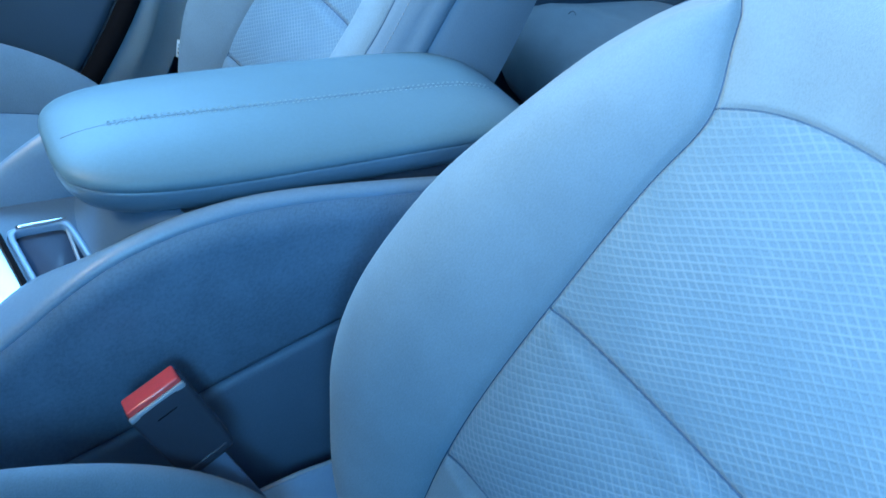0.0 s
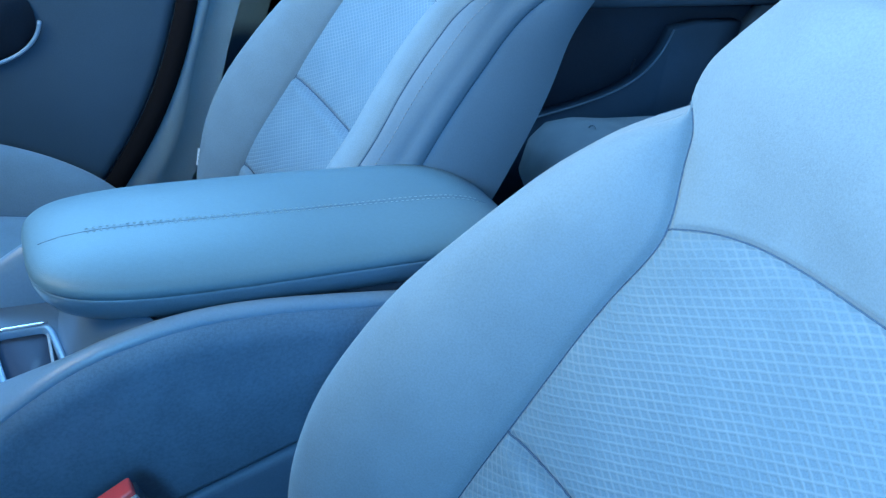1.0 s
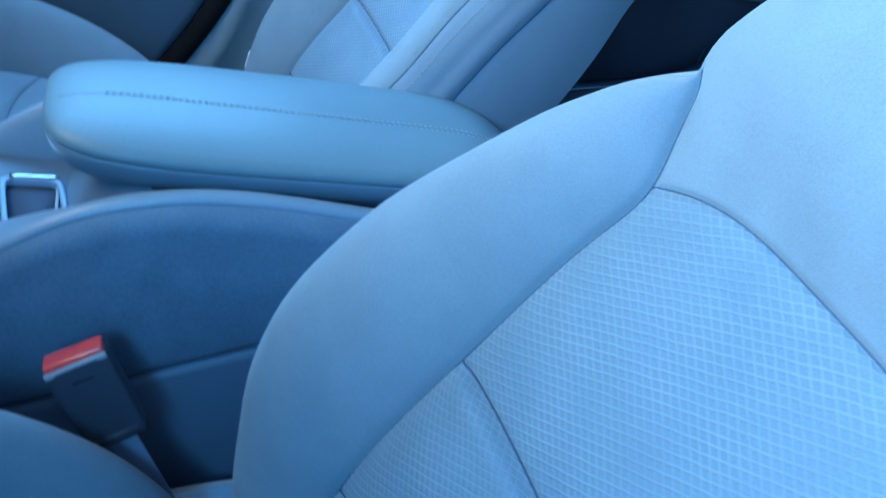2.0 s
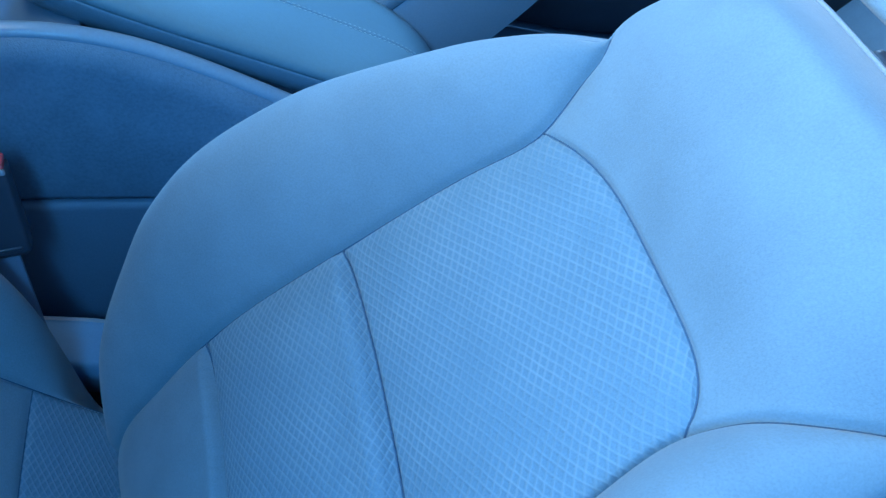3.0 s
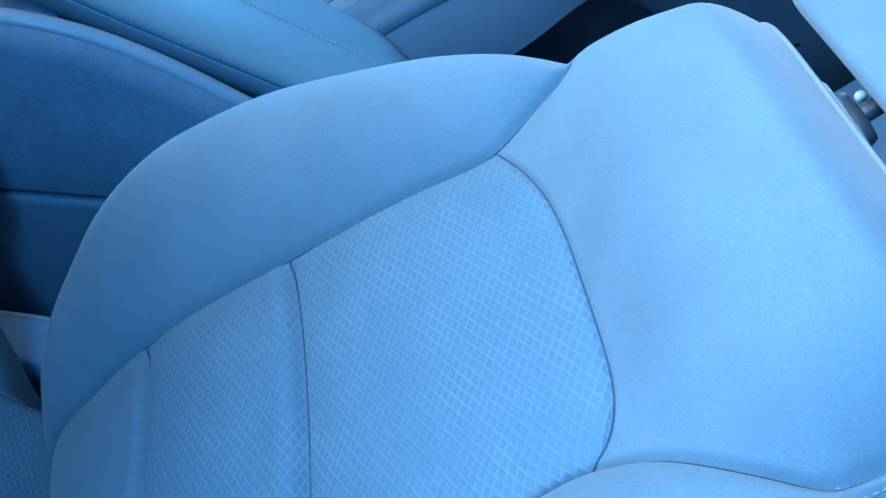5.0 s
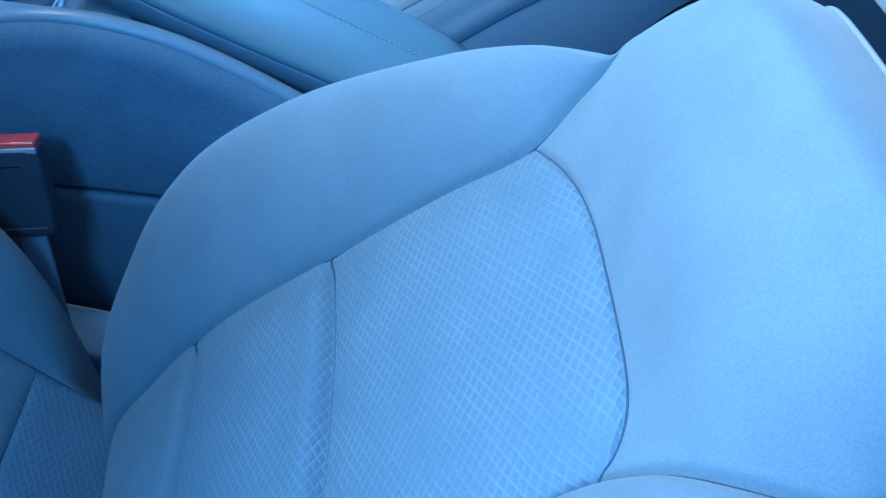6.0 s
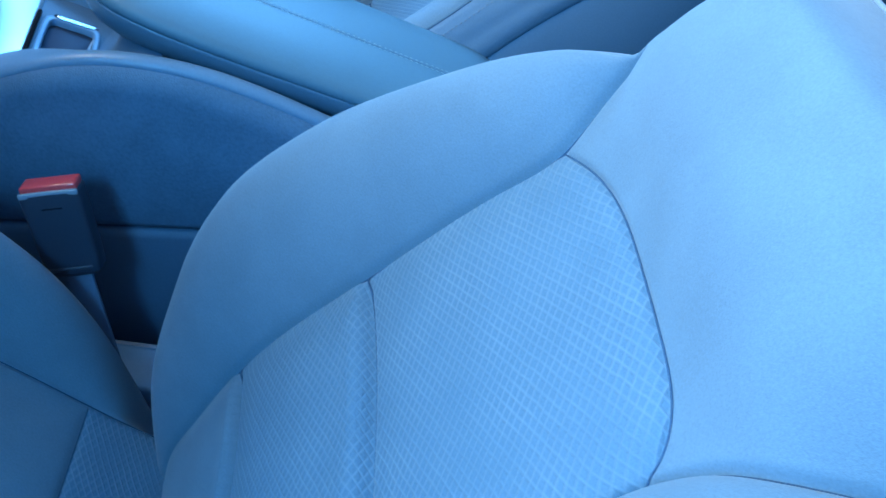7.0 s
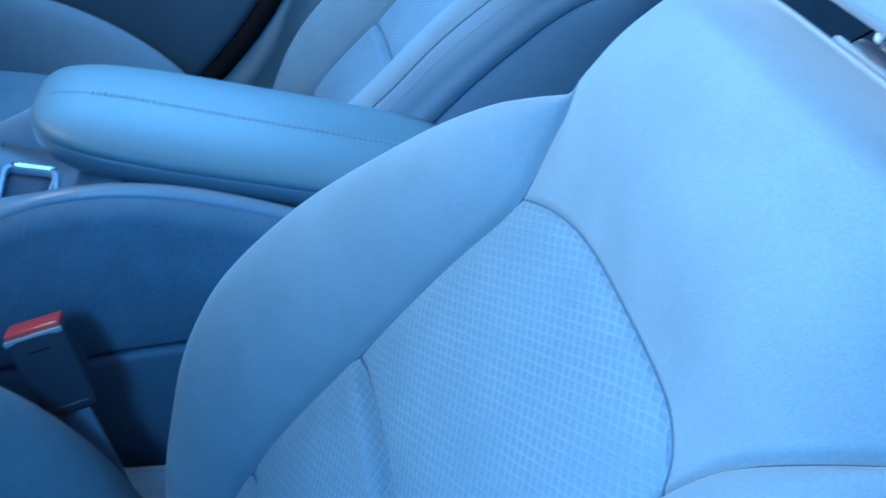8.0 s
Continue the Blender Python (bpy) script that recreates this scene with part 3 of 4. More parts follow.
def build_seat():
    seat = thing("car_seat")
    build_backrest(seat)
    build_cushion(seat)
    build_head_restraint(seat)
    for side in (1, -1):
        part("seat_rail", box((side * 0.20 - 0.02, -0.12, 0.06), (side * 0.20 + 0.02, 0.52, 0.145), 0.006), DARK, seat, "dark steel slide rail")
    return seat


driver_seat = tagged(build_seat(), "blue-grey cloth front car seat with diamond-weave centre, driver's side", "car seat", "front seats")
OUTER.update(swell=0.72, edge=0.22, crease=0.030, fill=0.024)
passenger_seat = build_seat()
passenger_seat.matrix_basis = pose(0.812, -0.080, -0.034)
tagged(passenger_seat, "blue-grey cloth front car seat beyond the centre console, leaning further back", "car seat", "front seats")
lean = Matrix.Translation(BACK_O) @ Matrix.Rotation(radians(6), 4, "X") @ Matrix.Translation(-BACK_O)
for piece in passenger_seat.children:
    if piece.name.startswith(("backrest", "head_restraint")):
        piece.matrix_basis = lean
    elif piece.name.startswith("cushion"):
        piece.matrix_basis = Matrix.Translation((0, 0, -0.022))

flag_base = next(c for c in passenger_seat.children if c.name.startswith("backrest"))
p0, p1 = [back_point(*bolster_point(0.8, q)) for q in (0.090, 0.116)]
out = Vector((0.9, 0, 0)) + 1.0 * BACK_N
flag = sheet([[p0, p0 + 0.009 * out], [p1, p1 + 0.009 * out]])
bmesh.ops.solidify(flag, geom=flag.faces[:], thickness=0.0012)
part("sewn_label", flag, LABEL, flag_base, "small white sewn label with dark bars")
for q in (0.25, 0.5, 0.72):
    a, b = p0.lerp(p1, q - 0.06) + 0.002 * out, p0.lerp(p1, q + 0.06) + 0.002 * out
    bar = sheet([[a, a + 0.005 * out], [b, b + 0.005 * out]])
    bmesh.ops.solidify(bar, geom=bar.faces[:], thickness=0.0022)
    part("bar", bar, DARK, flag_base)

# ------------------------------------------------------------------ centre console
rim_z = spline([-0.36, -0.20, -0.10, -0.04, 0.0, 0.06, 0.107, 0.15, 0.196, 0.24, 0.30, 0.36, 0.45, 0.60, 0.80],
               [0.494, 0.534, 0.552, 0.560, 0.565, 0.570, 0.569, 0.562, 0.547, 0.521, 0.478, 0.453, 0.435, 0.43, 0.43])
CX = 0.4725                      # middle of the console


def seam_line(y):
    return 0.405 - 0.32 * y


def build_console():
    con = thing("centre_console", (0, 0, 0))
    ys = [-0.235 + 1.035 * k / 90 for k in range(91)]
    for side in (-1, 1):
        fx = (lambda x: x) if side < 0 else (lambda x: 2 * CX - x)
        # side panel above the seam line
        rings = []
        for y in ys:
            zt, zb = rim_z(y) - 0.0090, max(seam_line(y) + 0.0025, 0.16)
            rings.append([Vector((fx(x), y, z)) for x, z in ((0.3600, zt), (0.3590, zt - 0.03), (0.3575, (zt + zb) / 2), (0.3580, zb + 0.008), (0.3605, zb + 0.001), (0.368, zb), (0.374, zb), (0.374, zt))])
        part("side_panel", loft(rings), PANEL, con, "dark grained side panel")
        rings = []
        for y in ys:
            zt, zb = max(seam_line(y) - 0.0015, 0.10), 0.03
            rings.append([Vector((fx(x), y, z)) for x, z in ((0.3625, zt), (0.3585, zt - 0.003), (0.3570, zt - 0.010), (0.3570, (zt + zb) / 2), (0.352, zb), (0.374, zb), (0.374, zt))])
        part("lower_panel", loft(rings), LOWER_PANEL, con, "dark plastic lower side panel")
        # soft rim rolling over the top of the panel
        rings = []
        for y in ys:
            z = rim_z(y)
            prof = [(0.3640, z - 0.0130), (0.3607, z - 0.0108), (0.3603, z - 0.0075), (0.3616, z - 0.0038), (0.3655, z - 0.0009), (0.370, z), (0.372, z - 0.001), (0.376, z - 0.005), (0.379, z - 0.015), (0.384, z - 0.06), (0.386, z - 0.10), (0.372, z - 0.10), (0.372, z - 0.0085)] if side > 0 else [(0.3640, z - 0.0130), (0.3607, z - 0.0108), (0.3603, z - 0.0075), (0.3616, z - 0.0038), (0.3655, z - 0.0009), (0.370, z), (0.3735, z - 0.0008), (0.3775, z - 0.0035), (0.3800, z - 0.009), (0.3805, z - 0.020), (0.3805, z - 0.05), (0.372, z - 0.05), (0.372, z - 0.0085)]
            f = min(1.0, max(0.0, (y - 0.19) / 0.08)) if side < 0 else 0.0
            wide = 0.033 * f * f * (3 - 2 * f)
            rings.append([Vector((fx(x + wide * min(1.0, max(0.0, (x - 0.370) / 0.010)) * (zz > z - 0.08)), y, zz)) for x, zz in prof])
        part("rim", loft(rings), RIM, con, "grey-blue vinyl rim")
    # bin under the lid
    part("bin", box((0.392, -0.225, 0.30), (2 * CX - 0.392, 0.155, 0.546), 0.012, 3), DARK, con)
    # front wall of the bin, sweeping down to the tray
    grid = []
    for k in range(17):
        f = k / 16
        y, z = bez((0.132, 0.553), (0.186, 0.553), (0.156, 0.486), (0.194, 0.474), f)
        grid.append([Vector((0.388 + (2 * CX - 0.776) * j / 12, y + 0.012 * (1 - (j / 6 - 1) ** 2), z)) for j in range(13)])
    bmf = sheet(grid)
    part("bin_front", bmf, LOWER_PANEL, con, "dark curved bin front")
    part("tray", box((0.386, 0.205, 0.30), (2 * CX - 0.386, 0.80, 0.366), 0.006), RIM, con, "grey-blue tray ahead of the armrest")
    return con


console = tagged(build_console(), "dark blue-grey centre console between the front seats", "centre console")


def build_lid():
    """The padded armrest lid."""
    lid = thing("console_armrest")
    y0, y1 = -0.262, 0.222
    x0, x1 = 0.381, 0.570
    cx, cy = (x0 + x1) / 2, (y0 + y1) / 2
    hx, hy = (x1 - x0) / 2, (y1 - y0) / 2

    def outline(shrink, n=96):
        pts = []
        for k in range(n):
            a = 2 * math.pi * k / n
            ca, sa = math.cos(a), math.sin(a)
            px = math.copysign(abs(ca) ** (2 / (3.6 if sa > 0 else 4.2)), ca)
            py = math.copysign(abs(sa) ** (2 / (4.6 if sa > 0 else 9.0)), sa)
            x = cx + (hx - shrink) * px
            y = cy + (hy - shrink) * py
            f = (y - y0) / (y1 - y0)
            x -= 0.018 * max(0.0, 1 - f / 0.45) ** 2 * max(0.0, px) * (1 - shrink / hx)   # the rear narrows on the far side
            pts.append((x, y))
        return pts

    def lift(y):
        f = (y - y0) / (y1 - y0)
        return 0.008 * f - 0.007 - 0.030 * max(0.0, 1 - f / 0.22) ** 2
    rings = []
    for sh, z in ((0.030, 0.5785), (0.004, 0.5785), (0.0006, 0.5795), (0.0, 0.5835), (0.0004, 0.587), (0.003, 0.5902), (0.008, 0.5930), (0.016, 0.596), (0.028, 0.5995), (0.044, 0.602), (0.062, 0.6035), (0.08, 0.604)):
        rings.append([Vector((x, y, z + lift(y))) for x, y in outline(sh)])
    bm = loft(rings)
    bmesh.ops.recalc_face_normals(bm, faces=bm.faces)
    tree = BVHTree.FromBMesh(bm)
    part("pad", bm, ARM_VINYL, lid, "grained blue-grey vinyl pad")

    def top_z(x, y):
        hit = tree.ray_cast(Vector((x, y, 0.8)), Vector((0, 0, -1)))[0]
        return hit.z if hit else 0.59
    rings = []
    for sh, z in ((0.045, 0.541), (0.030, 0.542), (0.020, 0.546), (0.011, 0.554), (0.005, 0.563), (0.0020, 0.571), (0.0008, 0.5765), (0.0007, 0.5793), (0.010, 0.5800)):
        rings.append([Vector((x, y, z + lift(y))) for x, y in outline(sh)])
    part("lid_shell", loft(rings), LID_SHELL, lid, "darker moulded underside")
    st = spline([-0.23, -0.17, -0.11, -0.03, 0.05, 0.13, 0.22], [0.452, 0.456, 0.459, 0.461, 0.463, 0.465, 0.466])
    bms = bmesh.new()
    for off in (-0.0030, 0.0030):
        y = -0.206
        while y < 0.172:
            a, b = [Vector((st(q) + off, q, top_z(st(q) + off, q) + 0.0005)) for q in (y, y + 0.0034)]
            one_stitch(bms, a, b, Vector((0, 0, 1)), 0.00048)
            y += 0.0056
    part("stitching", bms, ARM_THREAD, lid, "two rows of small stitches", smooth=False)
    part("seam", tube([(st(y), y, top_z(st(y), y) - 0.0001) for y in [-0.215 + 0.425 * k / 60 for k in range(61)]], 0.0006, 6), LID_SHELL, lid, "sewn seam drawn as a dark crease line")
    return lid


armrest = tagged(build_lid(), "padded blue-grey vinyl armrest with a stitched seam, on the console", "armrest")


def build_cup_tray():
    """Bright trim plate, bowed at its rear edge, with a round cup well."""
    tray = thing("cup_holder")
    z = 0.478
    hx, wx, hy, hr = 0.478, 0.524, 0.382, 0.037
    bm = bmesh.new()
    n = 96
    rows = [[], [], [], [], []]
    for k in range(n):
        a = 2 * math.pi * k / n
        ca, sa = math.cos(a), math.sin(a)
        q = max(abs(ca) / 0.096, abs(sa) / (0.180 if sa > 0 else 0.112))
        x, y = hx + ca / q, hy + sa / q
        if sa < 0 and y < 0.30:
            y = y + (0.12 * (x - 0.465) - 0.006) * (0.30 - y) / 0.03
        rim = 0.004
        rows[0].append(Vector((x, y, z - 0.012)))
        rows[1].append(Vector((x, y, z - 0.002)))
        rows[2].append(Vector((x - 0.004 * ca / q / 0.09, y - 0.004 * sa / q / 0.11, z)))
        rows[3].append(Vector((wx + (hr + rim) * ca, hy + (hr + rim) * sa, z + 0.0015)))
        rows[4].append(Vector((wx + hr * ca, hy + hr * sa, z - 0.003)))
    part("trim_plate", sheet(rows, close=True), SILVER, tray, "bright silver trim plate")
    rings = [[Vector((wx + r * math.cos(q), hy + r * math.sin(q), zz)) for q in (2 * math.pi * k / 48 for k in range(48))] for r, zz in ((hr, z - 0.0025), (hr - 0.002, z - 0.010), (hr - 0.006, 0.372), (0.001, 0.370))]
    part("well", loft(rings, caps=False), WELL, tray, "dark navy cup well")
    # raised far border of the plate
    part("border", box((0.560, 0.335, 0.462), (0.586, 0.60, 0.484), 0.005, 3), SILVER, tray, "bright raised border")
    return tray


cup_holder = tagged(build_cup_tray(), "silver cup holder trim in the console tray", "cup holder")


def build_pocket():
    """Square pocket: a dark well in a bright frame, bowed to follow the trim plate."""
    pk = thing("coin_pocket")
    x0, x1, y0, y1, z = 0.396, 0.516, 0.201, 0.258, 0.480

    def ring(grow, zz):
        pts = []
        for k in range(40):
            a = 2 * math.pi * (k + 0.5) / 40
            px = math.copysign(abs(math.cos(a)) ** 0.22, math.cos(a))
            py = math.copysign(abs(math.sin(a)) ** 0.22, math.sin(a))
            x = (x0 + x1) / 2 + ((x1 - x0) / 2 + grow) * px
            pts.append(Vector((x, (y0 + y1) / 2 + ((y1 - y0) / 2 + grow) * py + 0.12 * (x - 0.465), zz)))
        return pts
    part("frame", sheet([ring(0.0, 0.462), ring(0.0, z - 0.001), ring(-0.001, z), ring(-0.0045, z), ring(-0.0055, z - 0.001), ring(-0.0055, z - 0.008)], close=True), TRIM, pk, "pale plastic frame")
    part("well", loft([ring(-0.0056, z - 0.0078), ring(-0.006, z - 0.02), ring(-0.008, 0.415), ring(-0.03, 0.413)]), WELL, pk, "dark navy pocket well")
    outer = []
    for k in range(40):
        a = 2 * math.pi * (k + 0.5) / 40
        px = math.copysign(abs(math.cos(a)) ** 0.12, math.cos(a))
        py = math.copysign(abs(math.sin(a)) ** 0.12, math.sin(a))
        outer.append(Vector((CX + 0.090 * px, 0.236 + 0.044 * py, 0.473)))
    part("surround", sheet([outer, ring(0.0005, 0.475)], close=True), LOWER_PANEL, pk, "dark plastic surround")
    part("divider", box((x0 + 0.02, y0 + 0.009, 0.44), (x1 - 0.010, y0 + 0.012, z - 0.004), 0.001), EDGE, pk, "grey inner divider")
    part("groove", tube([(x, 0.2635 + 0.12 * (x - 0.465), 0.4785) for x in [0.40 + 0.118 * k / 12 for k in range(13)]], 0.0024, 8), BLACK, pk, "dark joint line")
    part("bright_edge", tube([(x1 - 0.002, y0 + 0.003 + 0.12 * (x1 - 0.465) + 0.044 * k / 8, z + 0.0005) for k in range(9)], 0.0022, 8), CHROME, pk, "bright chrome edge")
    return pk


pocket = tagged(build_pocket(), "small square pocket with a chrome frame in the console", "storage pocket")


def build_buckle():
    """Seat-belt buckle on its stalk: the red button on top leans with the body."""
    bk = thing("seat_belt_buckle")
    w, t, h = 0.0265, 0.0130, 0.086
    rings = []
    for z, k in ((0.0, 0.86), (0.004, 0.95), (0.02, 0.985), (0.06, 1.0), (h - 0.002, 1.02), (h, 0.99)):
        ring = []
        for j in range(32):
            a = 2 * math.pi * j / 32
            ca, sa = math.cos(a), math.sin(a)
            ring.append(Vector((t * k * math.copysign(abs(sa) ** 0.3, sa), w * k * math.copysign(abs(ca) ** 0.3, ca), z)))
        rings.append(ring)
    part("body", loft(rings), BUCKLE, bk, "dark plastic buckle body")
    part("button", box((-t * 0.72, -w * 0.93, h - 0.010), (t * 0.95, w * 0.93, h + 0.0060), 0.0022, 3), RED, bk, "red release button")
    part("lip", box((-t * 1.01, -w * 0.97, h - 0.004), (-t * 0.74, w * 0.97, h + 0.0015), 0.0012, 2), EDGE, bk, "pale front lip")
    part("groove", box((-t * 1.03, -w * 0.35, h - 0.016), (-t * 0.9, w * 0.35, h - 0.0145), 0.0004, 1), BLACK, bk)
    part("ridge", box((-t * 1.02, -w * 0.72, 0.006), (-t * 0.8, w * 0.85, 0.010), 0.001, 1), BUCKLE, bk)
    part("stalk", box((-0.003, -0.012, -0.14), (0.003, 0.012, 0.004), 0.0015, 2), STRAP, bk, "blue-grey strap stalk")
    bk.matrix_basis = pose(0.283, 0.153, 0.370, -26, 13, 0)
    return bk


buckle = tagged(build_buckle(), "dark seat-belt buckle with a red button beside the console", "seat belt buckle")

# seat-side trim between cushion and console
rings = []
for k in range(31):
    y = -0.05 + 0.55 * k / 30
    z = 0.212 + 0.02 * math.cos(3 * y) - 0.15 * max(0.0, y - 0.05)
    rings.append([Vector((x, y, zz)) for x, zz in ((0.272, z - 0.05), (0.272, z - 0.006), (0.276, z), (0.300, z + 0.001), (0.308, z + 0.004), (0.314, z + 0.009), (0.319, z + 0.011), (0.323, z + 0.009), (0.325, z + 0.003), (0.325, z - 0.02), (0.322, z - 0.05))])
side_trim = thing("seat_side_trim")
part("trim_body", loft(rings), TRIM, side_trim)
# pale bead added as the highlight along the trim's upper edge
part("lip", tube([(0.3215, y, 0.222 + 0.02 * math.cos(3 * y) - 0.15 * max(0.0, y - 0.05)) for y in [-0.05 + 0.55 * k / 40 for k in range(41)]], 0.0028, 8), EDGE, side_trim, "pale bead standing in for the highlight on the trim's lip")
tagged(side_trim, "grey-blue plastic trim beside the seat cushion", "seat trim")

# ------------------------------------------------------------------ the cabin round them
solid("floor", box((-0.55, -1.6, 0.0), (1.25, 1.5, 0.04), 0), CARPET, "dark carpet floor of the car", "car floor", smooth=False)


door_edge = spline([0.04, 0.12, 0.20, 0.31, 0.404, 0.498, 0.588, 0.75, 0.95, 1.4], [0.292, 0.222, 0.157, 0.082, 0.027, -0.013, -0.038, -0.066, -0.083, -0.098])


def build_front_door():
    d = thing("passenger_door")
    grid = []
    for k in range(41):
        z = 0.10 + 0.85 * k / 40
        y0 = door_edge(z)
        x = 1.140 - 0.02 * math.exp(-((z - 0.72) / 0.10) ** 2)
        row = [Vector((x + 0.03, y0 - 0.004, z)), Vector((x + 0.012, y0 - 0.001, z)), Vector((x + 0.002, y0 + 0.006, z))]
        row += [Vector((x, y0 + 0.02 + (1.10 - y0) * j / 24, z)) for j in range(25)]
        grid.append(row)
    part("inner_panel", sheet(grid), DOOR_DARK, d, "dark blue-grey moulded door panel")
    # pull recess with a bright lower rim
    line = []
    for k in range(17):
        f = k / 16
        y, z = bez((0.156, 0.580), (0.160, 0.545), (0.193, 0.520), (0.248, 0.512), f)
        line.append((1.126, y, z))
    part("pull_rim", tube(line, 0.0030, 8), TRIM, d, "pale rim of the door pull")
    # shallow dark disc: the recess's shade is in its colour
    rings = []
    for f in (0.0, 0.5, 1.0):
        rings.append([Vector((1.136 - 0.006 * (1 - f), 0.236 + (0.075 - 0.03 * f) * math.cos(q), 0.580 + (0.066 - 0.03 * f) * math.sin(q))) for q in (2 * math.pi * j / 32 for j in range(32))])
    part("pull_recess", loft(rings), DOOR_SHADE, d, "pull recess, its shade put in as dark colour")
    line = [(1.128, door_edge(z) - 0.013, z) for z in [0.05 + 0.9 * k / 40 for k in range(41)]]
    part("weather_strip", tube(line, 0.016, 10), BLACK, d, "black rubber weather strip")
    return d


tagged(build_front_door(), "closed dark passenger door with a rubber seal", "car door")

# rounded moulding behind the seal, then the flatter centre pillar
grid = []
strip_w = spline([0.04, 0.296, 0.398, 0.495, 0.60, 1.4], [0.11, 0.076, 0.052, 0.030, 0.028, 0.028])
for k in range(57):
    z = 0.04 + 1.36 * k / 56
    y0 = door_edge(z) - 0.024
    w = strip_w(z)
    row = [Vector((1.150, y0 + 0.004, z))]
    for j in range(11):
        f = j / 10
        row.append(Vector((1.142 - 0.018 * math.sin(math.pi * min(1, f * 0.92 + 0.04)) ** 0.6, y0 - w * f, z)))
    for j in range(1, 9):
        row.append(Vector((1.148, y0 - w - 0.40 * j / 8, z)))
    grid.append(row)
bm = sheet(grid)
bmesh.ops.solidify(bm, geom=bm.faces[:], thickness=-0.012)
solid("trim_pillar", bm, PILLAR, "pale blue-grey centre pillar moulding beside the seal", "pillar trim")


def build_rear_door():
    d = thing("rear_door")
    grid = []
    for k in range(33):
        z = 0.06 + 0.86 * k / 32
        grid.append([Vector((1.172, -0.26 - 1.3 * j / 30, z)) for j in range(31)])
    # shade inside the pocket is painted into this dark backing
    part("inner_panel", sheet(grid), DOOR_SHADE, d, "door backing, coloured very dark for the shade inside the pocket")
    # lower moulding, its top edge sweeping up behind the pocket
    edge = [bez((-0.60, 0.33), (-0.90, 0.385), (-1.02, 0.39), (-1.055, 0.53), k / 30) for k in range(31)]
    rings = []
    for y, z in edge:
        rings.append([Vector((1.135, y - 0.002, z - 0.003)), Vector((1.138, y, z)), Vector((1.165, y, z)), Vector((1.165, y, 0.06)), Vector((1.135, y - 0.002, 0.06))])
    y, z = edge[-1]
    for yy in (-1.12, -1.18, -1.24):
        rings.append([Vector((1.135, yy, z + 0.01)), Vector((1.138, yy, z + 0.013)), Vector((1.165, yy, z + 0.013)), Vector((1.165, yy, 0.06)), Vector((1.135, yy, 0.06))])
    part("lower_panel", loft(rings), DOOR_DARK, d, "dark moulded lower door panel")
    part("pocket_edge", tube([(1.136, y, z) for y, z in edge], 0.0022, 8), RIM, d, "thin pale edge of the door pocket")
    part("upper_panel", box((1.120, -1.55, 0.578), (1.172, -0.30, 0.93), 0.02, 3), DOOR_UPPER, d, "slate-blue upper door panel")
    part("streak", tube([(1.160, -0.985 - 0.004 * k / 6, 0.41 + 0.05 * k / 6) for k in range(7)], 0.0025, 6), DARK, d)
    part("switch_plate", box((1.114, -1.340, 0.598), (1.124, -1.288, 0.632), 0.002), PLATE, d, "grey plate on the door")
    part("switch_plate", box((1.115, -1.278, 0.600), (1.124, -1.192, 0.650), 0.002), DOOR_DARK, d, "grey plate on the door")
    part("joint_line", tube([(1.1195, -1.125 - 0.062 * k / 6, 0.610 + 0.064 * k / 6) for k in range(7)], 0.003, 6), BLACK, d, "dark joint in the door trim")
    # rear edge of the door
    rings = []
    for y, z in ((-1.08, 0.25), (-1.12, 0.32), (-1.18, 0.41), (-1.25, 0.52), (-1.29, 0.575)):
        rings.append([Vector((1.128, y - 0.006, z)), Vector((1.165, y - 0.006, z)), Vector((1.165, y - 0.40, z)), Vector((1.128, y - 0.40, z))])
    part("rear_edge_panel", loft(rings), DOOR_UPPER, d)
    return d


tagged(build_rear_door(), "closed dark rear door with a map pocket", "car door")


def rear_cushion():
    """A padded bench with rounded ends."""
    x0, x1, y0, y1 = -0.42, 1.095, -1.24, -0.620
    cx, cy, hx, hy = (x0 + x1) / 2, (y0 + y1) / 2, (x1 - x0) / 2, (y1 - y0) / 2
    rings = []
    for sh, z in ((0.05, 0.258), (0.015, 0.266), (0.0, 0.30), (0.006, 0.355), (0.022, 0.386), (0.05, 0.403), (0.10, 0.412), (0.18, 0.414)):
        ring = []
        for k in range(96):
            a = 2 * math.pi * k / 96
            ca, sa = math.cos(a), math.sin(a)
            ring.append(Vector((cx + (hx - sh) * math.copysign(abs(ca) ** 0.20, ca), cy + (hy - sh) * math.copysign(abs(sa) ** 0.42, sa), z - 0.085 * max(0.0, (y1 - 0.14 - (cy + hy * sa)) / 0.5) ** 1.3)))
        rings.append(ring)
    return loft(rings)


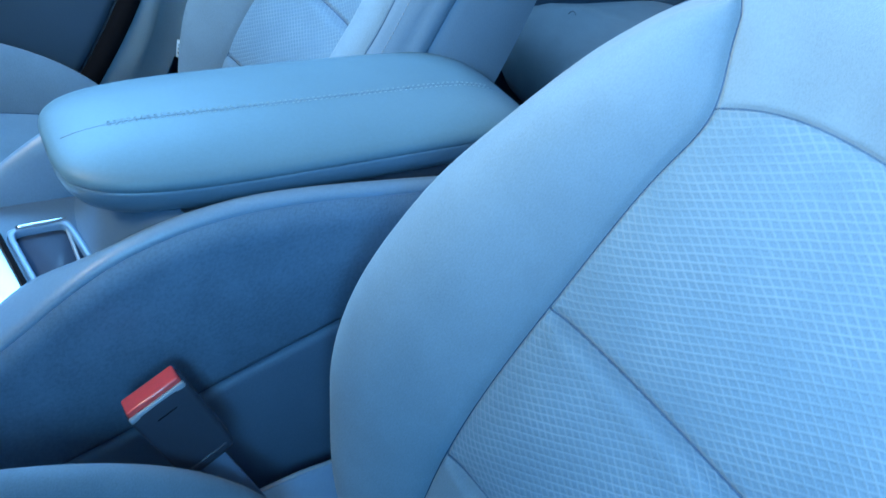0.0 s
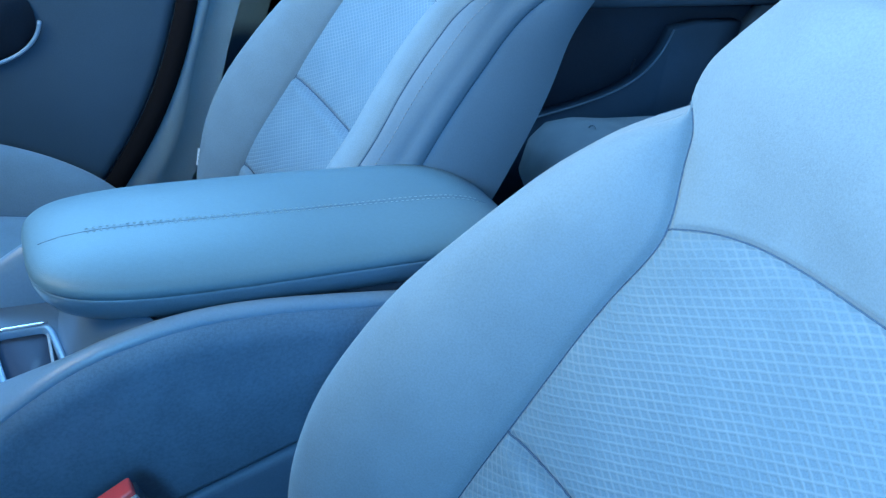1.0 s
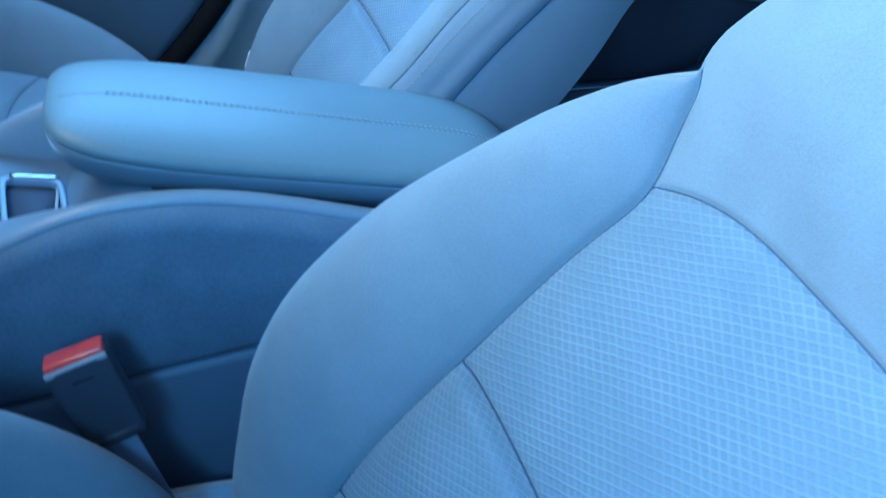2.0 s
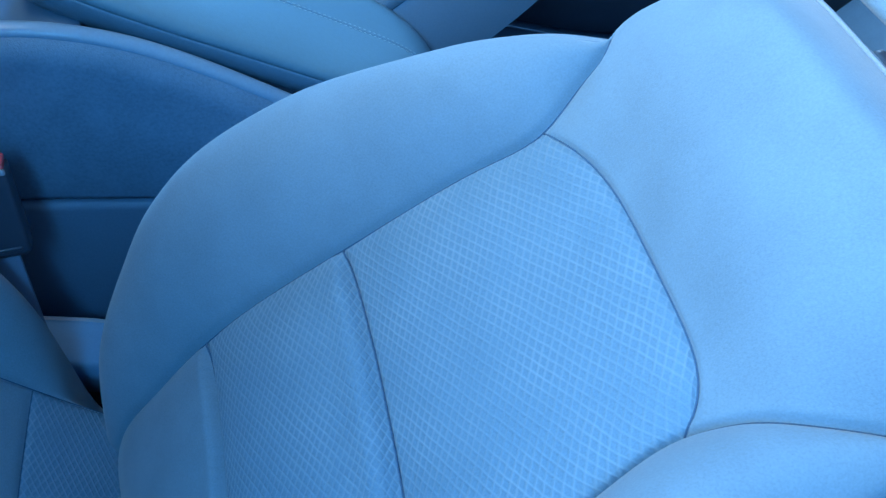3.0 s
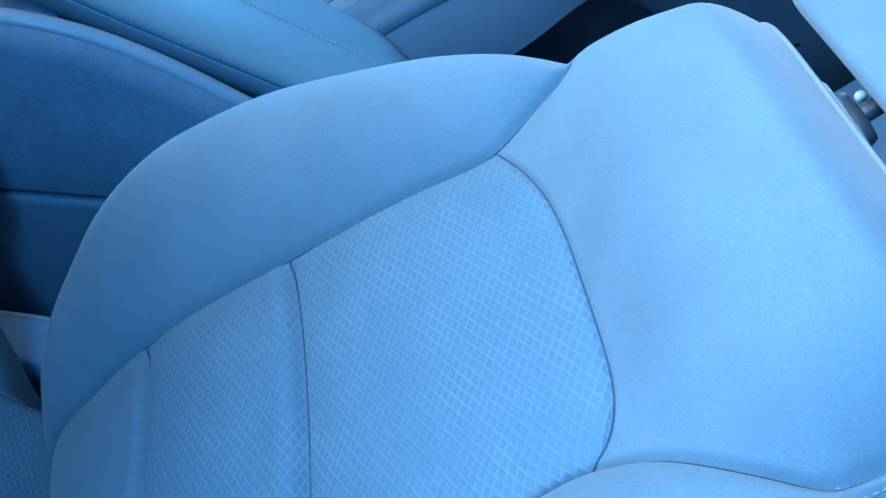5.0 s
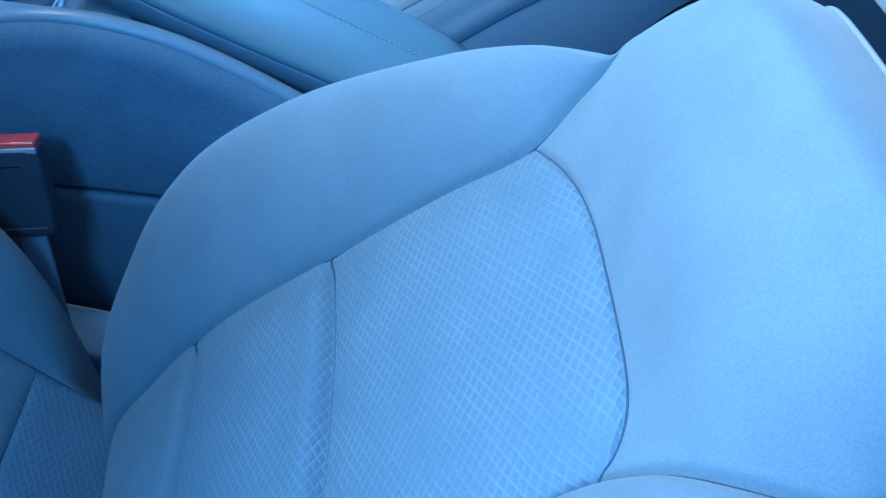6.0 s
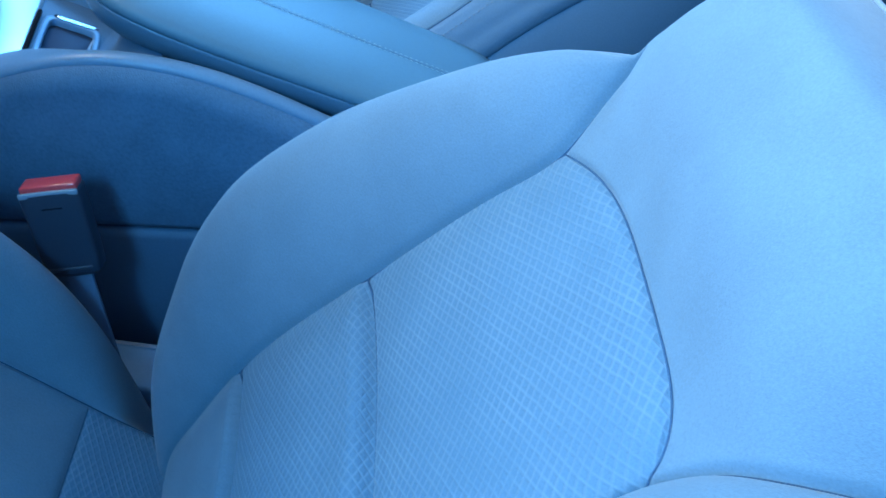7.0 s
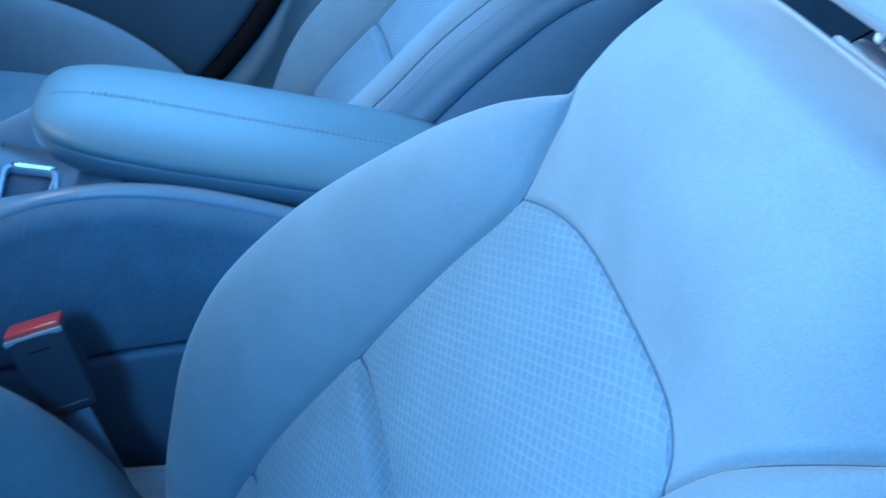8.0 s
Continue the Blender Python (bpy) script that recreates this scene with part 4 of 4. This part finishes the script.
rear_seat = tagged(thing("rear_seat"), "blue-grey cloth rear bench seat", "rear seat")
part("cushion", rear_cushion(), FABRIC, rear_seat)
loop = [(0.951 + 0.006 * math.cos(q), -0.745 + 0.004 * math.cos(q), 0.408 + 0.010 * math.sin(q)) for q in [math.pi * k / 14 for k in range(15)]]
part("anchor_loop", tube(loop, 0.0012, 8), THREAD, rear_seat, "small pale anchor loop")
# added plinth; its black puts in the shade under the bench
part("base", box((-0.40, -1.22, 0.045), (1.02, -0.72, 0.258), 0.02, 3), BLACK, rear_seat, "recessed base, blackened for the shade under the cushion")
grid = []
for k in range(41):
    f = k / 40
    row = []
    for j in range(21):
        g = j / 20
        y, z = -1.20 - 0.20 * g - 0.03 * max(0, (g - 0.85) / 0.15) ** 2, 0.30 + 0.58 * g
        row.append(Vector((-0.42 + 1.48 * f, y + 0.02 * math.sin(math.pi * g) - 0.012 * math.exp(-((f - 0.5) / 0.02) ** 2), z)))
    grid.append(row)
part("backrest", sheet(grid), FABRIC, rear_seat)

solid("wall_rear", box((-0.55, -1.62, 0.0), (1.25, -1.56, 1.40), 0.01), DARK, "dark parcel-shelf wall behind the rear seat", "car body", smooth=False)
# two blocks added out of view; their height keeps low light off the seats
solid("wall_front", box((0.30, 0.66, 0.04), (1.18, 1.36, 0.98), 0.05, 4), DARK, "unseen dashboard block that limits the windshield light on the passenger side", "dashboard")
solid("wall_dash_shade", box((-0.60, 0.48, 0.04), (0.30, 1.36, 1.04), 0.06, 4), DARK, "unseen dashboard block that shades the driver's lower seat", "dashboard")
solid("ceiling", box((-0.60, -1.62, 1.40), (1.22, 0.62, 1.44), 0.012), HEADLINER, "pale cloth headliner under the roof", "headliner", smooth=False)
solid("wall_outer", box((1.185, -1.60, 0.0), (1.25, 1.40, 0.94), 0.01), PAINT, "outer skin of the passenger side", "car body", smooth=False)
solid("wall_driver_door", box((-0.66, -0.42, 0.10), (-0.60, 1.36, 0.95), 0.02), DOOR_DARK, "dark inner side of the driver's door", "car door", smooth=False)
solid("wall_sill", box((-0.60, -1.60, -0.15), (-0.50, 1.40, 0.12), 0.02), PAINT, "painted sill under the open driver's door", "car sill", smooth=False)
solid("wall_rear_quarter", box((-0.56, -1.60, 0.12), (-0.50, -0.42, 1.40), 0.02), DARK, "rear door on the driver's side", "car body", smooth=False)

bm = bmesh.new()
bmesh.ops.create_grid(bm, x_segments=8, y_segments=8, size=400)
for v in bm.verts:
    v.co.z = -0.30
solid("ground", bm, ASPHALT, "grey asphalt parking ground outside the car", "ground", smooth=False)
